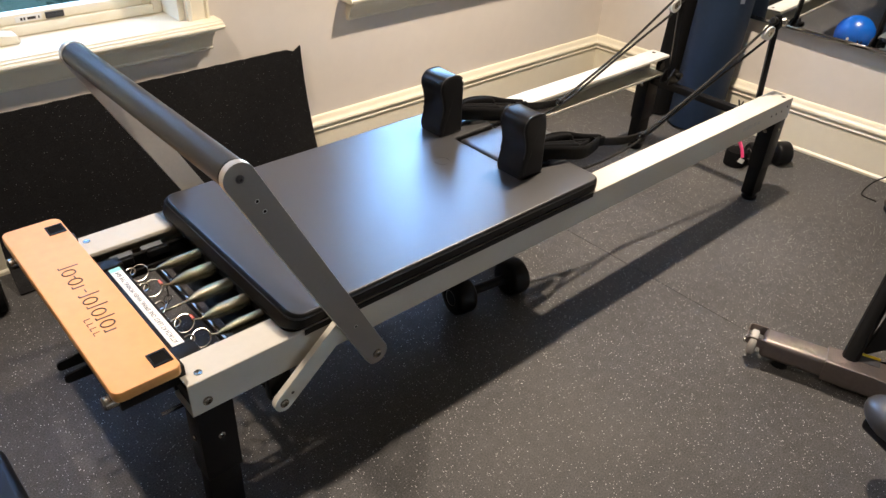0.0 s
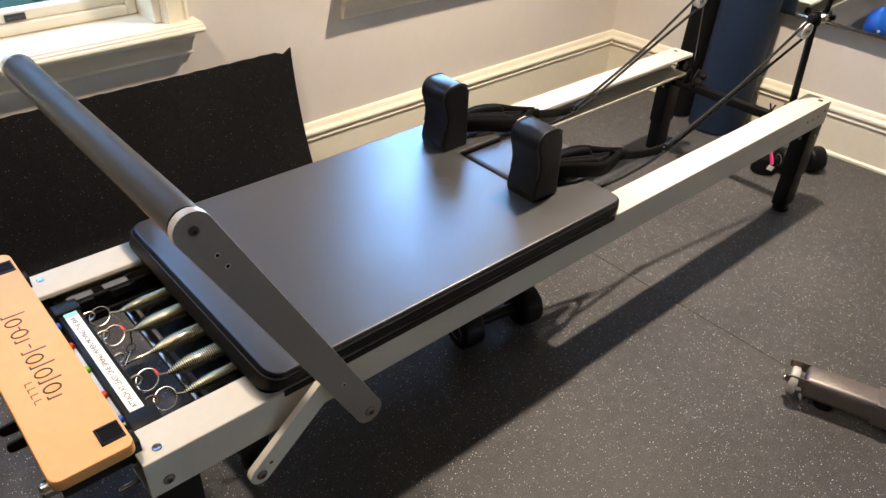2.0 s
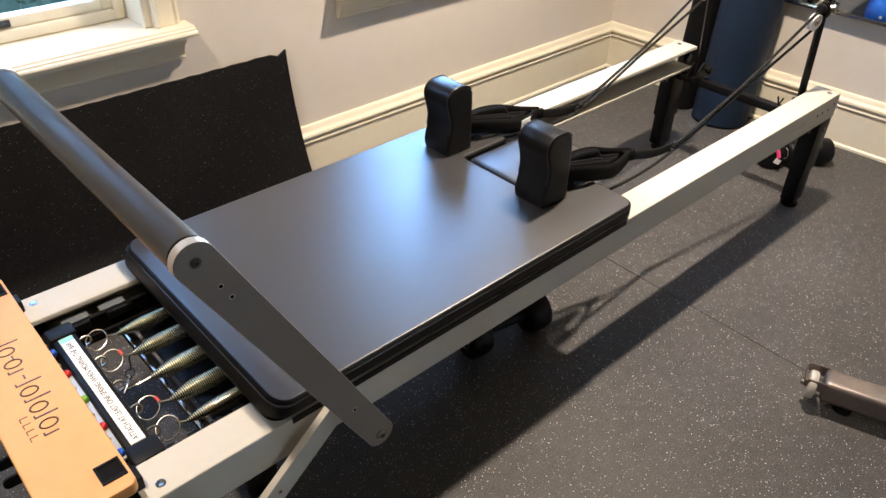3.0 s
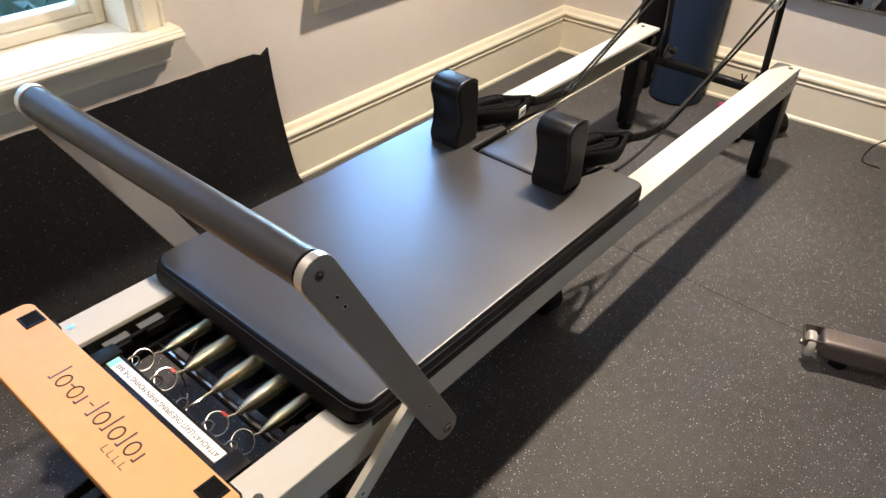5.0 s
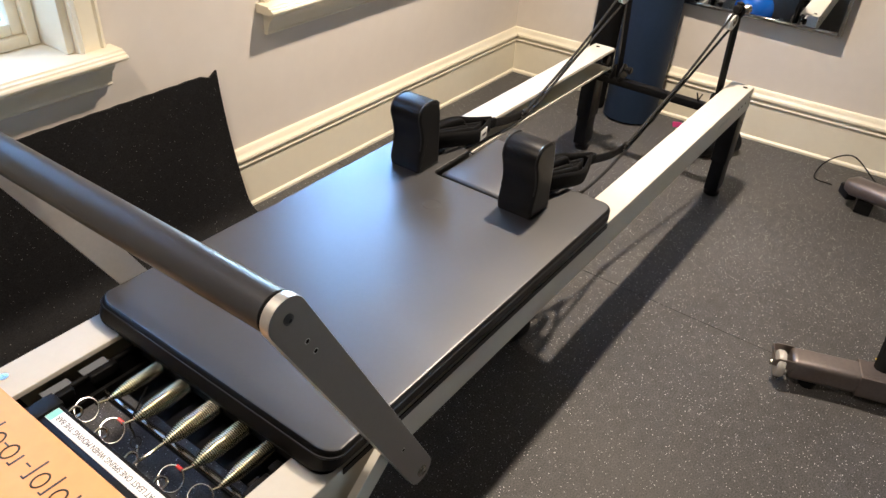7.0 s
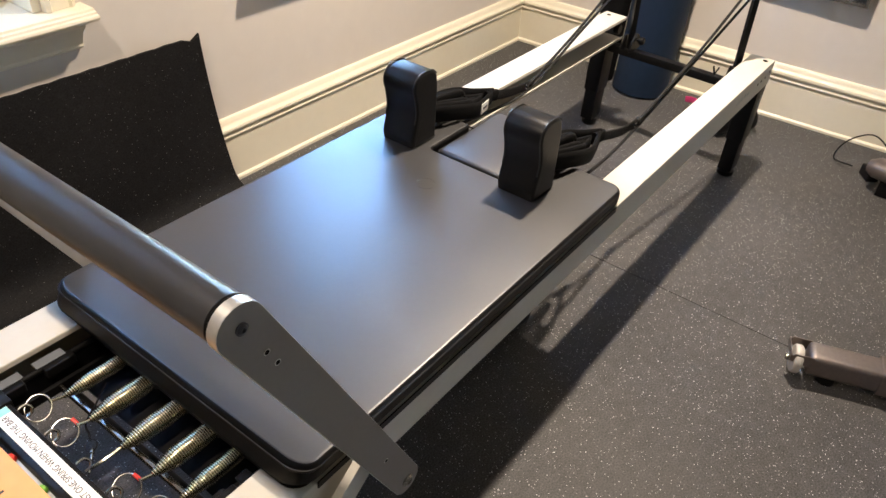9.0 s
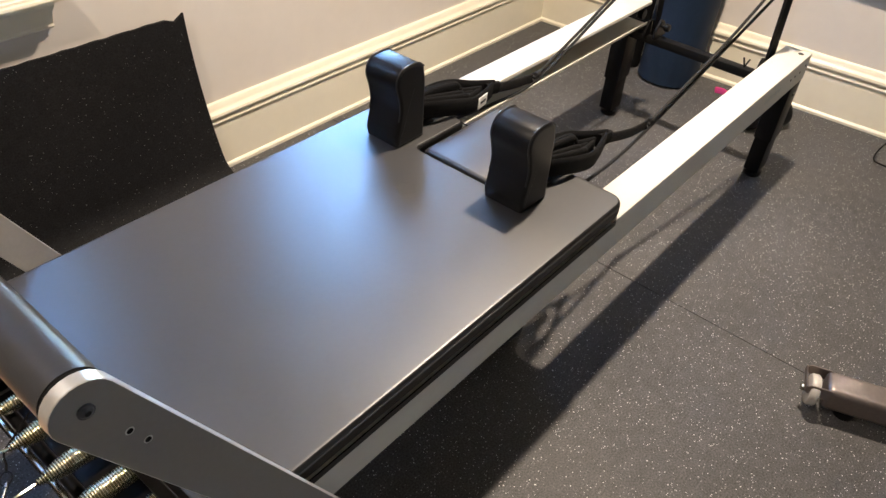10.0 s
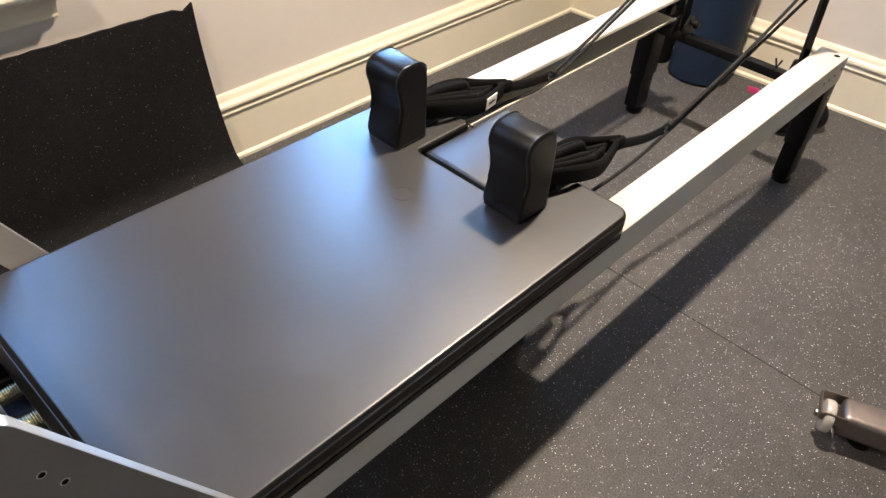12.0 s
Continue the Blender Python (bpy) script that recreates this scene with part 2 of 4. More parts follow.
def lathe(profile, p0, axis, seg=24, bm=None):
    """A turned body: profile rows of (distance along the axis, radius)."""
    m = bmesh.new()
    d = Vector(axis).normalized()
    u = d.orthogonal().normalized()
    w = d.cross(u)
    rings = []
    for h, r in profile:
        c = Vector(p0) + d * h
        rings.append([m.verts.new(c + (u * math.cos(2 * math.pi * k / seg) + w * math.sin(2 * math.pi * k / seg)) * max(r, 1e-5)) for k in range(seg)])
    for a, b in zip(rings, rings[1:]):
        for k in range(seg):
            m.faces.new((a[k], a[(k + 1) % seg], b[(k + 1) % seg], b[k]))
    m.faces.new(rings[0])
    m.faces.new(rings[-1])
    return join(bm, m)


def button_bolt(parent, p, axis, r=0.008, mat=None):
    """A round-headed bolt with a socket."""
    prof = [(0, r * 1.25), (0.0015, r * 1.25), (0.0018, r), (r * 0.5, r * 0.85), (r * 0.62, r * 0.5), (r * 0.2, r * 0.42), (r * 0.18, 0.0001)]
    return part("bolt", lathe(prof, p, axis, 16), mat or BOLT, parent)


# ---- the room ----
NY = 2.5                       # inner face of the window wall
ANG = 3.2                      # the mirror wall stands a little out of square
EX = 3.345                     # its inner face at the corner
X0, Y0 = -3.6, -4.4


def east(y):
    return EX + (NY - y) * math.tan(radians(ANG))


SEAMS = [X0, -1.99, 2.01, 4.2]
floor = thing("floor", (0, 0, 0), "dark grey speckled rubber flooring in wide strips", "floor", kind="structure")
for a, b in zip(SEAMS, SEAMS[1:]):
    part("rubber_strip", box(a + 0.0009, b - 0.0009, Y0, NY + 0.02, -0.010, 0, 0.0012, 1), FLOOR, floor)
single("subfloor", box(X0 - 0.2, 4.2, Y0 - 0.2, NY + 0.25, -0.10, -0.012), PLASTIC, "dark screed under the rubber strips", "floor", kind="structure")
single("ceiling", box(X0 - 0.2, 4.4, Y0 - 0.2, NY + 0.25, CEIL, CEIL + 0.1), CEILING, "plain white painted ceiling", "ceiling", kind="structure")

WINDOWS = [(0.06, 1.075), (1.79, 2.80)]
SILL, HEAD = 0.69, 1.80
bm = bmesh.new()
xs = [X0 - 0.15, WINDOWS[0][0], WINDOWS[0][1], WINDOWS[1][0], WINDOWS[1][1], 3.7]
for k in range(5):
    if k in (1, 3):
        box(xs[k], xs[k + 1], NY, NY + 0.2, 0, SILL - 0.03, bm=bm)
        box(xs[k], xs[k + 1], NY, NY + 0.2, HEAD, CEIL, bm=bm)
    else:
        box(xs[k], xs[k + 1], NY, NY + 0.2, 0, CEIL, bm=bm)
single("wall_north", bm, WALL, "cream painted wall with two windows", "wall", kind="structure")
bm = box(0, 0.15, -6, 0.3, 0, CEIL)
single("wall_east", moved(bm, pose(EX, NY, 0, 0, 0, ANG)), WALL, "cream painted wall carrying a mirror", "wall", kind="structure")
single("wall_west", box(X0 - 0.15, X0, Y0, NY, 0, CEIL), WALL, "plain cream painted wall", "wall", kind="structure")
single("wall_south", box(X0 - 0.15, 4.2, Y0 - 0.15, Y0, 0, CEIL), WALL, "plain cream painted wall", "wall", kind="structure")

# baseboard: (depth from the wall, height)
BASE = [(0, 0), (0.024, 0), (0.024, 0.009), (0.021, 0.014), (0.016, 0.017), (0.016, 0.161), (0.021, 0.163), (0.023, 0.168), (0.021, 0.173), (0.018, 0.176),
        (0.018, 0.181), (0.026, 0.185), (0.029, 0.192), (0.027, 0.200), (0.019, 0.205), (0.015, 0.212), (0.013, 0.221), (0.008, 0.227), (0, 0.229)]
single("baseboard", prism([(NY - d, z) for d, z in BASE], "x", X0, EX + 0.01), TRIM, "tall cream moulded baseboard with a shoe", "baseboard", kind="structure", smooth=30)
bm = prism([(-d, z) for d, z in BASE], "y", -6, 0)
single("baseboard", moved(bm, pose(EX, NY, 0, 0, 0, ANG)), TRIM, "tall cream moulded baseboard with a shoe", "baseboard", kind="structure", smooth=30)


def window(name, x0, x1):
    w = thing(name, ((x0 + x1) / 2, NY, SILL), "cream painted casement window with a moulded sill", "window", kind="structure")
    c = 0.080
    # stool with a stepped front edge and horns past the casing
    edge = [(0.058, 0), (0.060, 0.005), (0.070, 0.006), (0.071, 0.011), (0.078, 0.013), (0.080, 0.018), (0.078, 0.023), (0.066, 0.026), (0.064, 0.030)]
    stool = [(NY + 0.195, SILL - 0.028), (NY + 0.195, SILL)] + [(NY - d_, SILL - h_) for d_, h_ in edge]
    part("window_sill", prism(stool, "x", x0 - c - 0.022, x1 + c + 0.022, 0.001, 1), TRIM, w, smooth=30)
    ap = [(NY, SILL - 0.03), (NY - 0.052, SILL - 0.03), (NY - 0.052, SILL - 0.040), (NY - 0.044, SILL - 0.048), (NY - 0.030, SILL - 0.062), (NY - 0.024, SILL - 0.080),
          (NY - 0.018, SILL - 0.094), (NY - 0.020, SILL - 0.100), (NY - 0.014, SILL - 0.106), (NY, SILL - 0.106)]
    part("apron", prism(ap, "x", x0 - c + 0.004, x1 + c - 0.004, 0.001, 1), TRIM, w, smooth=30)
    for a, b, s in ((x0 - c, x0 - 0.004, 1), (x1 + 0.004, x1 + c, -1)):
        prof = [(a, NY), (a, NY - 0.020), (a + 0.010, NY - 0.026), (a + 0.016, NY - 0.018), (b - 0.016, NY - 0.016), (b - 0.010, NY - 0.022), (b, NY - 0.016), (b, NY)]
        part("casing", prism(prof, "z", SILL + 0.001, HEAD + 0.09), TRIM, w, smooth=30)
    part("casing", box(x0 - 0.003, x1 + 0.003, NY - 0.018, NY, HEAD + 0.005, HEAD + 0.09, 0.003), TRIM, w)
    part("jamb", box(x0, x0 + 0.02, NY - 0.001, NY + 0.195, SILL + 0.001, HEAD, 0.002), TRIM, w)
    part("jamb", box(x1 - 0.02, x1, NY - 0.001, NY + 0.195, SILL + 0.001, HEAD, 0.002), TRIM, w)
    part("head_jamb", box(x0 + 0.021, x1 - 0.021, NY, NY + 0.195, HEAD - 0.02, HEAD, 0.002), TRIM, w)
    # stepped sash frame
    a, b, y = x0 + 0.022, x1 - 0.022, NY + 0.118
    fr = bmesh.new()
    for d, t, y0, y1 in ((0.0, 0.030, y, y + 0.07), (0.031, 0.030, y + 0.014, y + 0.06)):
        box(a + d, a + d + t, y0, y1, SILL + 0.002 + d, HEAD - 0.022 - d, 0.003, 2, fr)
        box(b - d - t, b - d, y0, y1, SILL + 0.002 + d, HEAD - 0.022 - d, 0.003, 2, fr)
        box(a + d + t, b - d - t, y0, y1, SILL + 0.002 + d, SILL + 0.002 + d + t, 0.003, 2, fr)
        box(a + d + t, b - d - t, y0, y1, HEAD - 0.022 - d - t, HEAD - 0.022 - d, 0.003, 2, fr)
    f = part("window_frame", fr, TRIM, w)
    g = part("pane", box(a + 0.058, b - 0.058, y + 0.034, y + 0.038, SILL + 0.058, HEAD - 0.078), GLASS, w)
    g.visible_shadow = False
    return w, y


w1, sash = window("window_1", *WINDOWS[0])
window("window_2", *WINDOWS[1])
# sticker and crank on the first window's bottom rail
stk = part("sticker", box(0.606, 0.682, sash + 0.0125, sash + 0.0145, SILL + 0.038, SILL + 0.056), LABEL, w1, "white maker's sticker")
for x, wd in ((0.620, 0.006), (0.629, 0.005), (0.640, 0.024), (0.671, 0.004)):
    part("printed_bar", box(x, x + wd, sash + 0.0118, sash + 0.0124, SILL + 0.043, SILL + 0.051), PRINT, stk)
lk_ = part("latch_plate", box(0.692, 0.746, sash + 0.008, sash + 0.0145, SILL + 0.038, SILL + 0.057, 0.001, 1), PRINT, w1, "dark recessed latch plate")
part("latch_bar", box(0.697, 0.741, sash + 0.0055, sash + 0.008, SILL + 0.044, SILL + 0.051, 0.0008, 1), PEDAL, lk_)
cb = prism(rounded([(0.48, SILL + 0.001), (0.592, SILL + 0.001), (0.584, SILL + 0.026), (0.53, SILL + 0.034), (0.48, SILL + 0.034)], 0.006, 4), "y", NY + 0.055, NY + 0.112, 0.004)
part("crank_cover", cb, TRIM, w1)

# outdoors
single("ground", box(-40, 40, NY + 0.21, 60, -0.25, -0.2), LAWN, "dark green lawn outside the windows", "ground", kind="structure")
def hedge(name, x0, x1, y, top, count, seed, label):
    """A dark uneven core with thousands of small leaves standing off it."""
    rnd = random.Random(seed)
    verts, faces = [], []
    n, m = 40, 16
    for i in range(n + 1):
        for j in range(m + 1):
            u, v = i / n, j / m
            z = -0.2 + (top * (0.92 + 0.12 * noise.noise((u * 7, 3.0, seed))) + 0.2) * v
            verts.append((x0 + (x1 - x0) * u, y + 0.22 + 0.18 * noise.noise((u * 9, v * 6, seed)) + 0.25 * v * v, z))
    for i in range(n):
        for j in range(m):
            a = i * (m + 1) + j
            faces.append((a, a + m + 1, a + m + 2, a + 1))
    for k in range(count):
        c = Vector((rnd.uniform(x0, x1), y + rnd.uniform(-0.12, 0.45), rnd.uniform(-0.2, top * rnd.uniform(0.85, 1.08))))
        sz_ = rnd.uniform(0.03, 0.075)
        q = Euler((rnd.uniform(-1.2, 1.2), rnd.uniform(-1.2, 1.2), rnd.uniform(0, 6.3))).to_matrix()
        b0 = len(verts)
        for p in ((-1, 0, 0), (0, -0.45, 0.1), (1, 0, 0), (0, 0.45, 0.1)):
            verts.append(tuple(c + q @ Vector(p) * sz_))
        faces.append((b0, b0 + 1, b0 + 2, b0 + 3))
    me = bpy.data.meshes.new(name)
    me.from_pydata(verts, [], faces)
    ob = new(name, me)
    me.materials.append(HEDGE)
    return tagged(ob, label, "hedge", kind="stuff")


# raised to 3.4 m, its top out of view, to block sky light
hedge("hedge", -5.0, 2.3, NY + 2.6, 3.4, 9000, 4, "tall leafy green hedge added to screen sky from the window")
hedge("hedge", 2.3, 12.0, NY + 3.4, 0.9, 6000, 5, "low leafy green hedge beyond the window")
single("pool_cover", box(-3.5, 2.2, NY + 0.9, NY + 2.6, -0.2, -0.12, 0.02), TEAL, "teal cover on the ground outside", "cover", at=(0, NY + 1.7, -0.2))

# recessed ceiling lights, out of view; the rear two only house the fill lamps
for x, y, watts in DOWNLIGHTS:
    cl = thing("ceiling_light", (x, y, CEIL), "unseen round recessed white ceiling light, lit", "ceiling light", "ceiling lights")
    part("trim_ring", lathe([(0, 0.066), (0, 0.085), (-0.008, 0.082), (-0.008, 0.066)], (x, y, CEIL - 0.0005), (0, 0, 1), 32), TRIM, cl)
    part("lens", lathe([(0, 0.064), (-0.003, 0.064)], (x, y, CEIL - 0.001), (0, 0, 1), 32), LENS, cl)

# mirror
wm = thing("wall_mirror", (0, 0, 0), "wall mirror in a thin chrome frame", "mirror")
MT = pose(east(2.0) - 0.002, 2.0, 0, 0, -0.4, 1.8)
y0, y1, z0, z1 = -0.945, 0.0, 0.520, 2.1
part("glass", moved(box(-0.020, -0.006, y0 + 0.012, y1 - 0.012, z0 + 0.012, z1 - 0.012), MT), MIRROR, wm)
fr = bmesh.new()
box(-0.026, -0.001, y0, y0 + 0.014, z0, z1, 0.002, 2, fr)
box(-0.026, -0.001, y1 - 0.014, y1, z0, z1, 0.002, 2, fr)
box(-0.026, -0.001, y0 + 0.014, y1 - 0.014, z0, z0 + 0.014, 0.002, 2, fr)
box(-0.026, -0.001, y0 + 0.014, y1 - 0.014, z1 - 0.014, z1, 0.002, 2, fr)
part("frame", moved(fr, MT), CHROME, wm)

# ---- the reformer ----
RF = thing("pilates_reformer", (1.63, 1.52, 0), "white-railed reformer with black vinyl carriage on tall black legs", "exercise machine")
RT, RB = 0.435, 0.350          # top and underside of the rails
XA, XB = 0.416, 2.845          # ends of the rails
YN, YF = 1.203, 1.842          # outer faces


def rail(outer, inner):
    s = 1 if inner > outer else -1
    t = 0.004
    prof = [(outer, RB), (outer, RT), (inner, RT), (inner, RT - 0.011), (inner - s * t, RT - 0.011), (inner - s * t, RT - t), (outer + s * t, RT - t),
            (outer + s * t, RB + t), (inner - s * t, RB + t), (inner - s * t, RB + 0.009), (inner, RB + 0.009), (inner, RB)]
    r = [0.0015, 0.003, 0.003] + [0.0] * 8 + [0.0015]
    return part("side_rail", prism(rounded(prof, r, 3), "x", XA, XB, 0.0006, 1), COAT, RF, smooth=30)


near, far = rail(YN, YN + 0.083), rail(YF, YF - 0.086)
for r_, y in ((near, YN + 0.024), (far, YF - 0.028)):
    for x in (0.450, 2.812):
        part("screw", lathe([(0, 0.0085), (0.0012, 0.0085), (0.0016, 0.007), (0.0004, 0.0035), (0.0003, 0.0001)], (x, y, RT), (0, 0, 1), 16), BOLT, r_)
button_bolt(near, (0.450, YN, 0.377), (0, -1, 0), 0.0085)
for x in (2.70, 2.735, 2.775, 2.815):
    part("screw", lathe([(0, 0.004), (0.001, 0.004), (0.0012, 0.002), (0.0002, 0.0001)], (x, YN, 0.395 if x < 2.79 else 0.405), (0, -1, 0), 10), PLASTIC, near)
for k, x in enumerate((2.50, 2.523, 2.546, 2.572, 2.60)):
    part("rail_mark", box(x, x + 0.017, YN - 0.0006, YN + 0.001, 0.388, 0.400 + 0.004 * (k % 2)), material("pale_grey_print", (0.42, 0.42, 0.39), 0.5) if k == 0 else bpy.data.materials["pale_grey_print"], near)
# inner runner tracks along both rails
for y in (YN + 0.090, YF - 0.104):
    tr = bmesh.new()
    box(0.42, 0.70, y, y + 0.010, 0.352, 0.395, 0.001, 1, tr)
    for x in (0.47, 0.56):
        box(x, x + 0.055, y - 0.012 if y > 1.5 else y + 0.003, y + 0.006 if y > 1.5 else y + 0.022, 0.385, 0.405, 0.002, 1, tr)
    trk = part("track", tr, PLASTIC, RF)
    if y > 1.5:
        for x in (0.476, 0.552):
            part("slide_plate", box(x, x + 0.053, y + 0.0005, y + 0.0195, 0.4055, 0.4075, 0.0006, 1), PLATE, trk, "pale sliding plate")
        part("guide_rod", sweep([(0.452, y + 0.002, 0.399), (0.66, y + 0.005, 0.399)], 0.0055, 10), BLACK, trk)
    else:
        for k in range(4):
            part("rung", box(0.49 + 0.045 * k, 0.512 + 0.045 * k, y + 0.004, y + 0.030, 0.396, 0.401, 0.001, 1), PLASTIC, trk)
# end stop rollers in the open end of the far rail
part("roller", lathe([(0, 0.017), (0.004, 0.019), (0.018, 0.019), (0.022, 0.015)], (2.815, YF - 0.082, 0.392), (0, 1, 0), 20), PLASTIC, far)

# foot board with two framed slots
bx0, bx1, by0, by1, bz = 0.287, 0.418, 1.212, 1.884, 0.485
pl = prism(rounded([(bx0, by0), (bx1, by0), (bx1, by1), (bx0, by1)], [0.018, 0.014, 0.022, 0.018], 6), "z", bz - 0.024, bz, 0.003, 2)
for f in pl.faces:
    f.material_index = 0 if f.normal.z > 0.7 else 1
fb = part("foot_board", pl, [BOARD, BOARD_EDGE], RF, "tan laminate foot board")
for y in (1.236, 1.806):
    sl = bmesh.new()
    u0, u1, v0, v1 = 0.374, 0.413, y, y + 0.042
    box(u0, u1, v0, v0 + 0.006, bz - 0.002, bz + 0.0025, 0.001, 1, sl)
    box(u0, u1, v1 - 0.006, v1, bz - 0.002, bz + 0.0025, 0.001, 1, sl)
    box(u0, u0 + 0.004, v0 + 0.004, v1 - 0.004, bz - 0.002, bz + 0.0025, 0.001, 1, sl)
    box(u1 - 0.004, u1, v0 + 0.004, v1 - 0.004, bz - 0.002, bz + 0.0025, 0.001, 1, sl)
    s_ = part("slot_frame", sl, PLASTIC, fb)
    # solid black block; its colour stands for the shade inside the open slot
    part("slot_dark_fill", box(u0 + 0.004, u1 - 0.004, v0 + 0.004, v1 - 0.004, bz - 0.020, bz + 0.0006), FABRIC, fb)
# the maker's mark, as plain strokes and rings
mk = bmesh.new()
yy = 1.668
for k in range(13):
    h = (0.040, 0.040, 0.006, 0.024, 0.024, 0.004, 0.040, 0.024, 0.040, 0.024, 0.036, 0.024, 0.022)[k]
    wd = 0.014 if k in (2,) else 0.019
    if h < 0.01:
        box(0.360, 0.3628, yy - 0.016, yy - 0.004, bz, bz + 0.0005, bm=mk)
    elif k % 2:
        ring = [(0.357 + 0.014 * math.cos(a), yy - 0.011 + 0.0105 * math.sin(a), bz + 0.0003) for a in [2 * math.pi * q / 18 for q in range(19)]]
        sweep(ring, 0.0017, 4, mk)
    else:
        box(0.342, 0.342 + h * 1.05, yy - 0.0130, yy - 0.0095, bz, bz + 0.0005, bm=mk)
        box(0.342, 0.3448, yy - 0.012, yy - 0.004, bz, bz + 0.0005, bm=mk)
    yy -= 0.0232 if k not in (2, 5) else 0.016
for k in range(4):
    box(0.322, 0.335, 1.452 - 0.017 * k, 1.4535 - 0.017 * k, bz, bz + 0.0005, bm=mk)
    box(0.322, 0.3235, 1.443 - 0.017 * k, 1.4535 - 0.017 * k, bz, bz + 0.0005, bm=mk)
part("printed_mark", mk, INK, fb, "dark grey printed mark")

# front frame below the board
part("front_beam", box(0.425, 0.455, YN + 0.006, YF - 0.006, 0.352, 0.392, 0.003), BLACK, RF)
for y in (1.252, 1.815):
    pk = part("plunger_knob", lathe([(0, 0.008), (0.03, 0.008), (0.031, 0.013), (0.036, 0.0145), (0.058, 0.0145), (0.062, 0.011)], (0.335, y, 0.440), (-1, 0, 0), 20), BOLT, RF, "steel plunger knob")
    part("collar", box(0.30, 0.43, y - 0.016, y + 0.016, 0.418, 0.461, 0.002), BLACK, pk)

# spring bar with its warning label
sb = part("spring_bar", box(0.440, 0.484, 1.312, 1.722, 0.395, 0.417, 0.003), PLASTIC, RF, "black spring bar with warning label")
part("end_block", box(0.436, 0.488, 1.690, 1.728, 0.385, 0.424, 0.004), BLACK, sb)
part("end_block", box(0.436, 0.492, 1.298, 1.342, 0.385, 0.424, 0.004), BLACK, sb)
part("label_plate", box(0.450, 0.476, 1.346, 1.688, 0.4172, 0.4196), LABEL, sb, "white printed warning label")
part("label_tint", box(0.4505, 0.4755, 1.672, 1.6875, 0.4192, 0.4199), material("teal_print", (0.25, 0.62, 0.55), 0.5), sb)
txt = bpy.data.curves.new("warning", "FONT")
txt.body, txt.size, txt.extrude = "ATTACH AT LEAST ONE SPRING WHEN MOVING THE BAR", 0.0148, 0.0002
txt.align_x, txt.align_y = "LEFT", "CENTER"
tob = bpy.data.objects.new("warning", txt)
scene.collection.objects.link(tob)
bpy.context.view_layer.update()
me = bpy.data.meshes.new_from_object(tob.evaluated_get(bpy.context.evaluated_depsgraph_get()))
bpy.data.objects.remove(tob)
wide = max(v.co.x for v in me.vertices)
tb = bmesh.new()
tb.from_mesh(me)
moved(tb, Matrix(((0, -1, 0, 0.463), (1, 0, 0, 1.353), (0, 0, 1, 0.4198), (0, 0, 0, 1))) @ Matrix.Diagonal((0.316 / wide, 1, 1, 1)))
part("printed_words", tb, PRINT, sb)
part("clear_strip", box(0.424, 0.439, 1.34, 1.60, 0.398, 0.404, 0.001, 1), material("clear_strip", (0.5, 0.52, 0.48), 0.2), sb)
for y, m in ((1.672, BLUE), (1.597, RED), (1.512, GREEN), (1.428, RED), (1.352, BLUE)):
    part("bead", lathe([(0, 0.004), (0.003, 0.0075), (0.011, 0.0075), (0.014, 0.004)], (0.434, y, 0.402), (-0.4, 0, 1), 14), m, sb)

for y in (1.395, 1.470, 1.555, 1.635, 1.705):
    part("brass_stud", lathe([(0, 0.005), (0.006, 0.005), (0.007, 0.003)], (0.428, y, 0.400), (0, 0, 1), 12), material("brass", (0.55, 0.42, 0.18), 0.3, 1.0) if y < 1.4 else bpy.data.materials["brass"], sb)
cord = spline([(0.615, 1.640, 0.392), (0.580, 1.618, 0.386), (0.548, 1.598, 0.382), (0.540, 1.578, 0.378), (0.534, 1.564, 0.379)], 8)
part("elastic_cord", sweep(cord, 0.0018, 6), FABRIC, RF, "thin black elastic cord")
pin_ring = [(0.529 + 0.009 * math.cos(a), 1.554 + 0.011 * math.sin(a), 0.380 + 0.004 * math.cos(a)) for a in [2 * math.pi * q / 20 for q in range(21)]]
lp = part("locking_pin", lathe([(0, 0.0018), (0.004, 0.0036), (0.010, 0.0036), (0.011, 0.0022), (0.046, 0.0022), (0.048, 0.0012)], (0.5275, 1.547, 0.380), (-0.62, -0.78, 0.0), 12), BOLT, RF, "small steel pin on a cord")
part("split_ring", sweep(pin_ring, 0.0011, 6), PLASTIC, lp)

# springs with tapered noses, eyelets and hooks
SPR = [(1.670, 0), (1.593, 1), (1.508, 2), (1.430, 3), (1.362, 4)]
sz = 0.388
part("cross_rod", sweep([(0.573, 1.30, 0.362), (0.573, 1.74, 0.362)], 0.006, 12), BOLT, RF)
part("spring_rail", box(0.46, 0.72, 1.318, 1.326, 0.352, 0.372, 0.001, 1), BLACK, RF)
part("spring_rail", box(0.46, 0.72, 1.716, 1.724, 0.352, 0.372, 0.001, 1), BLACK, RF)


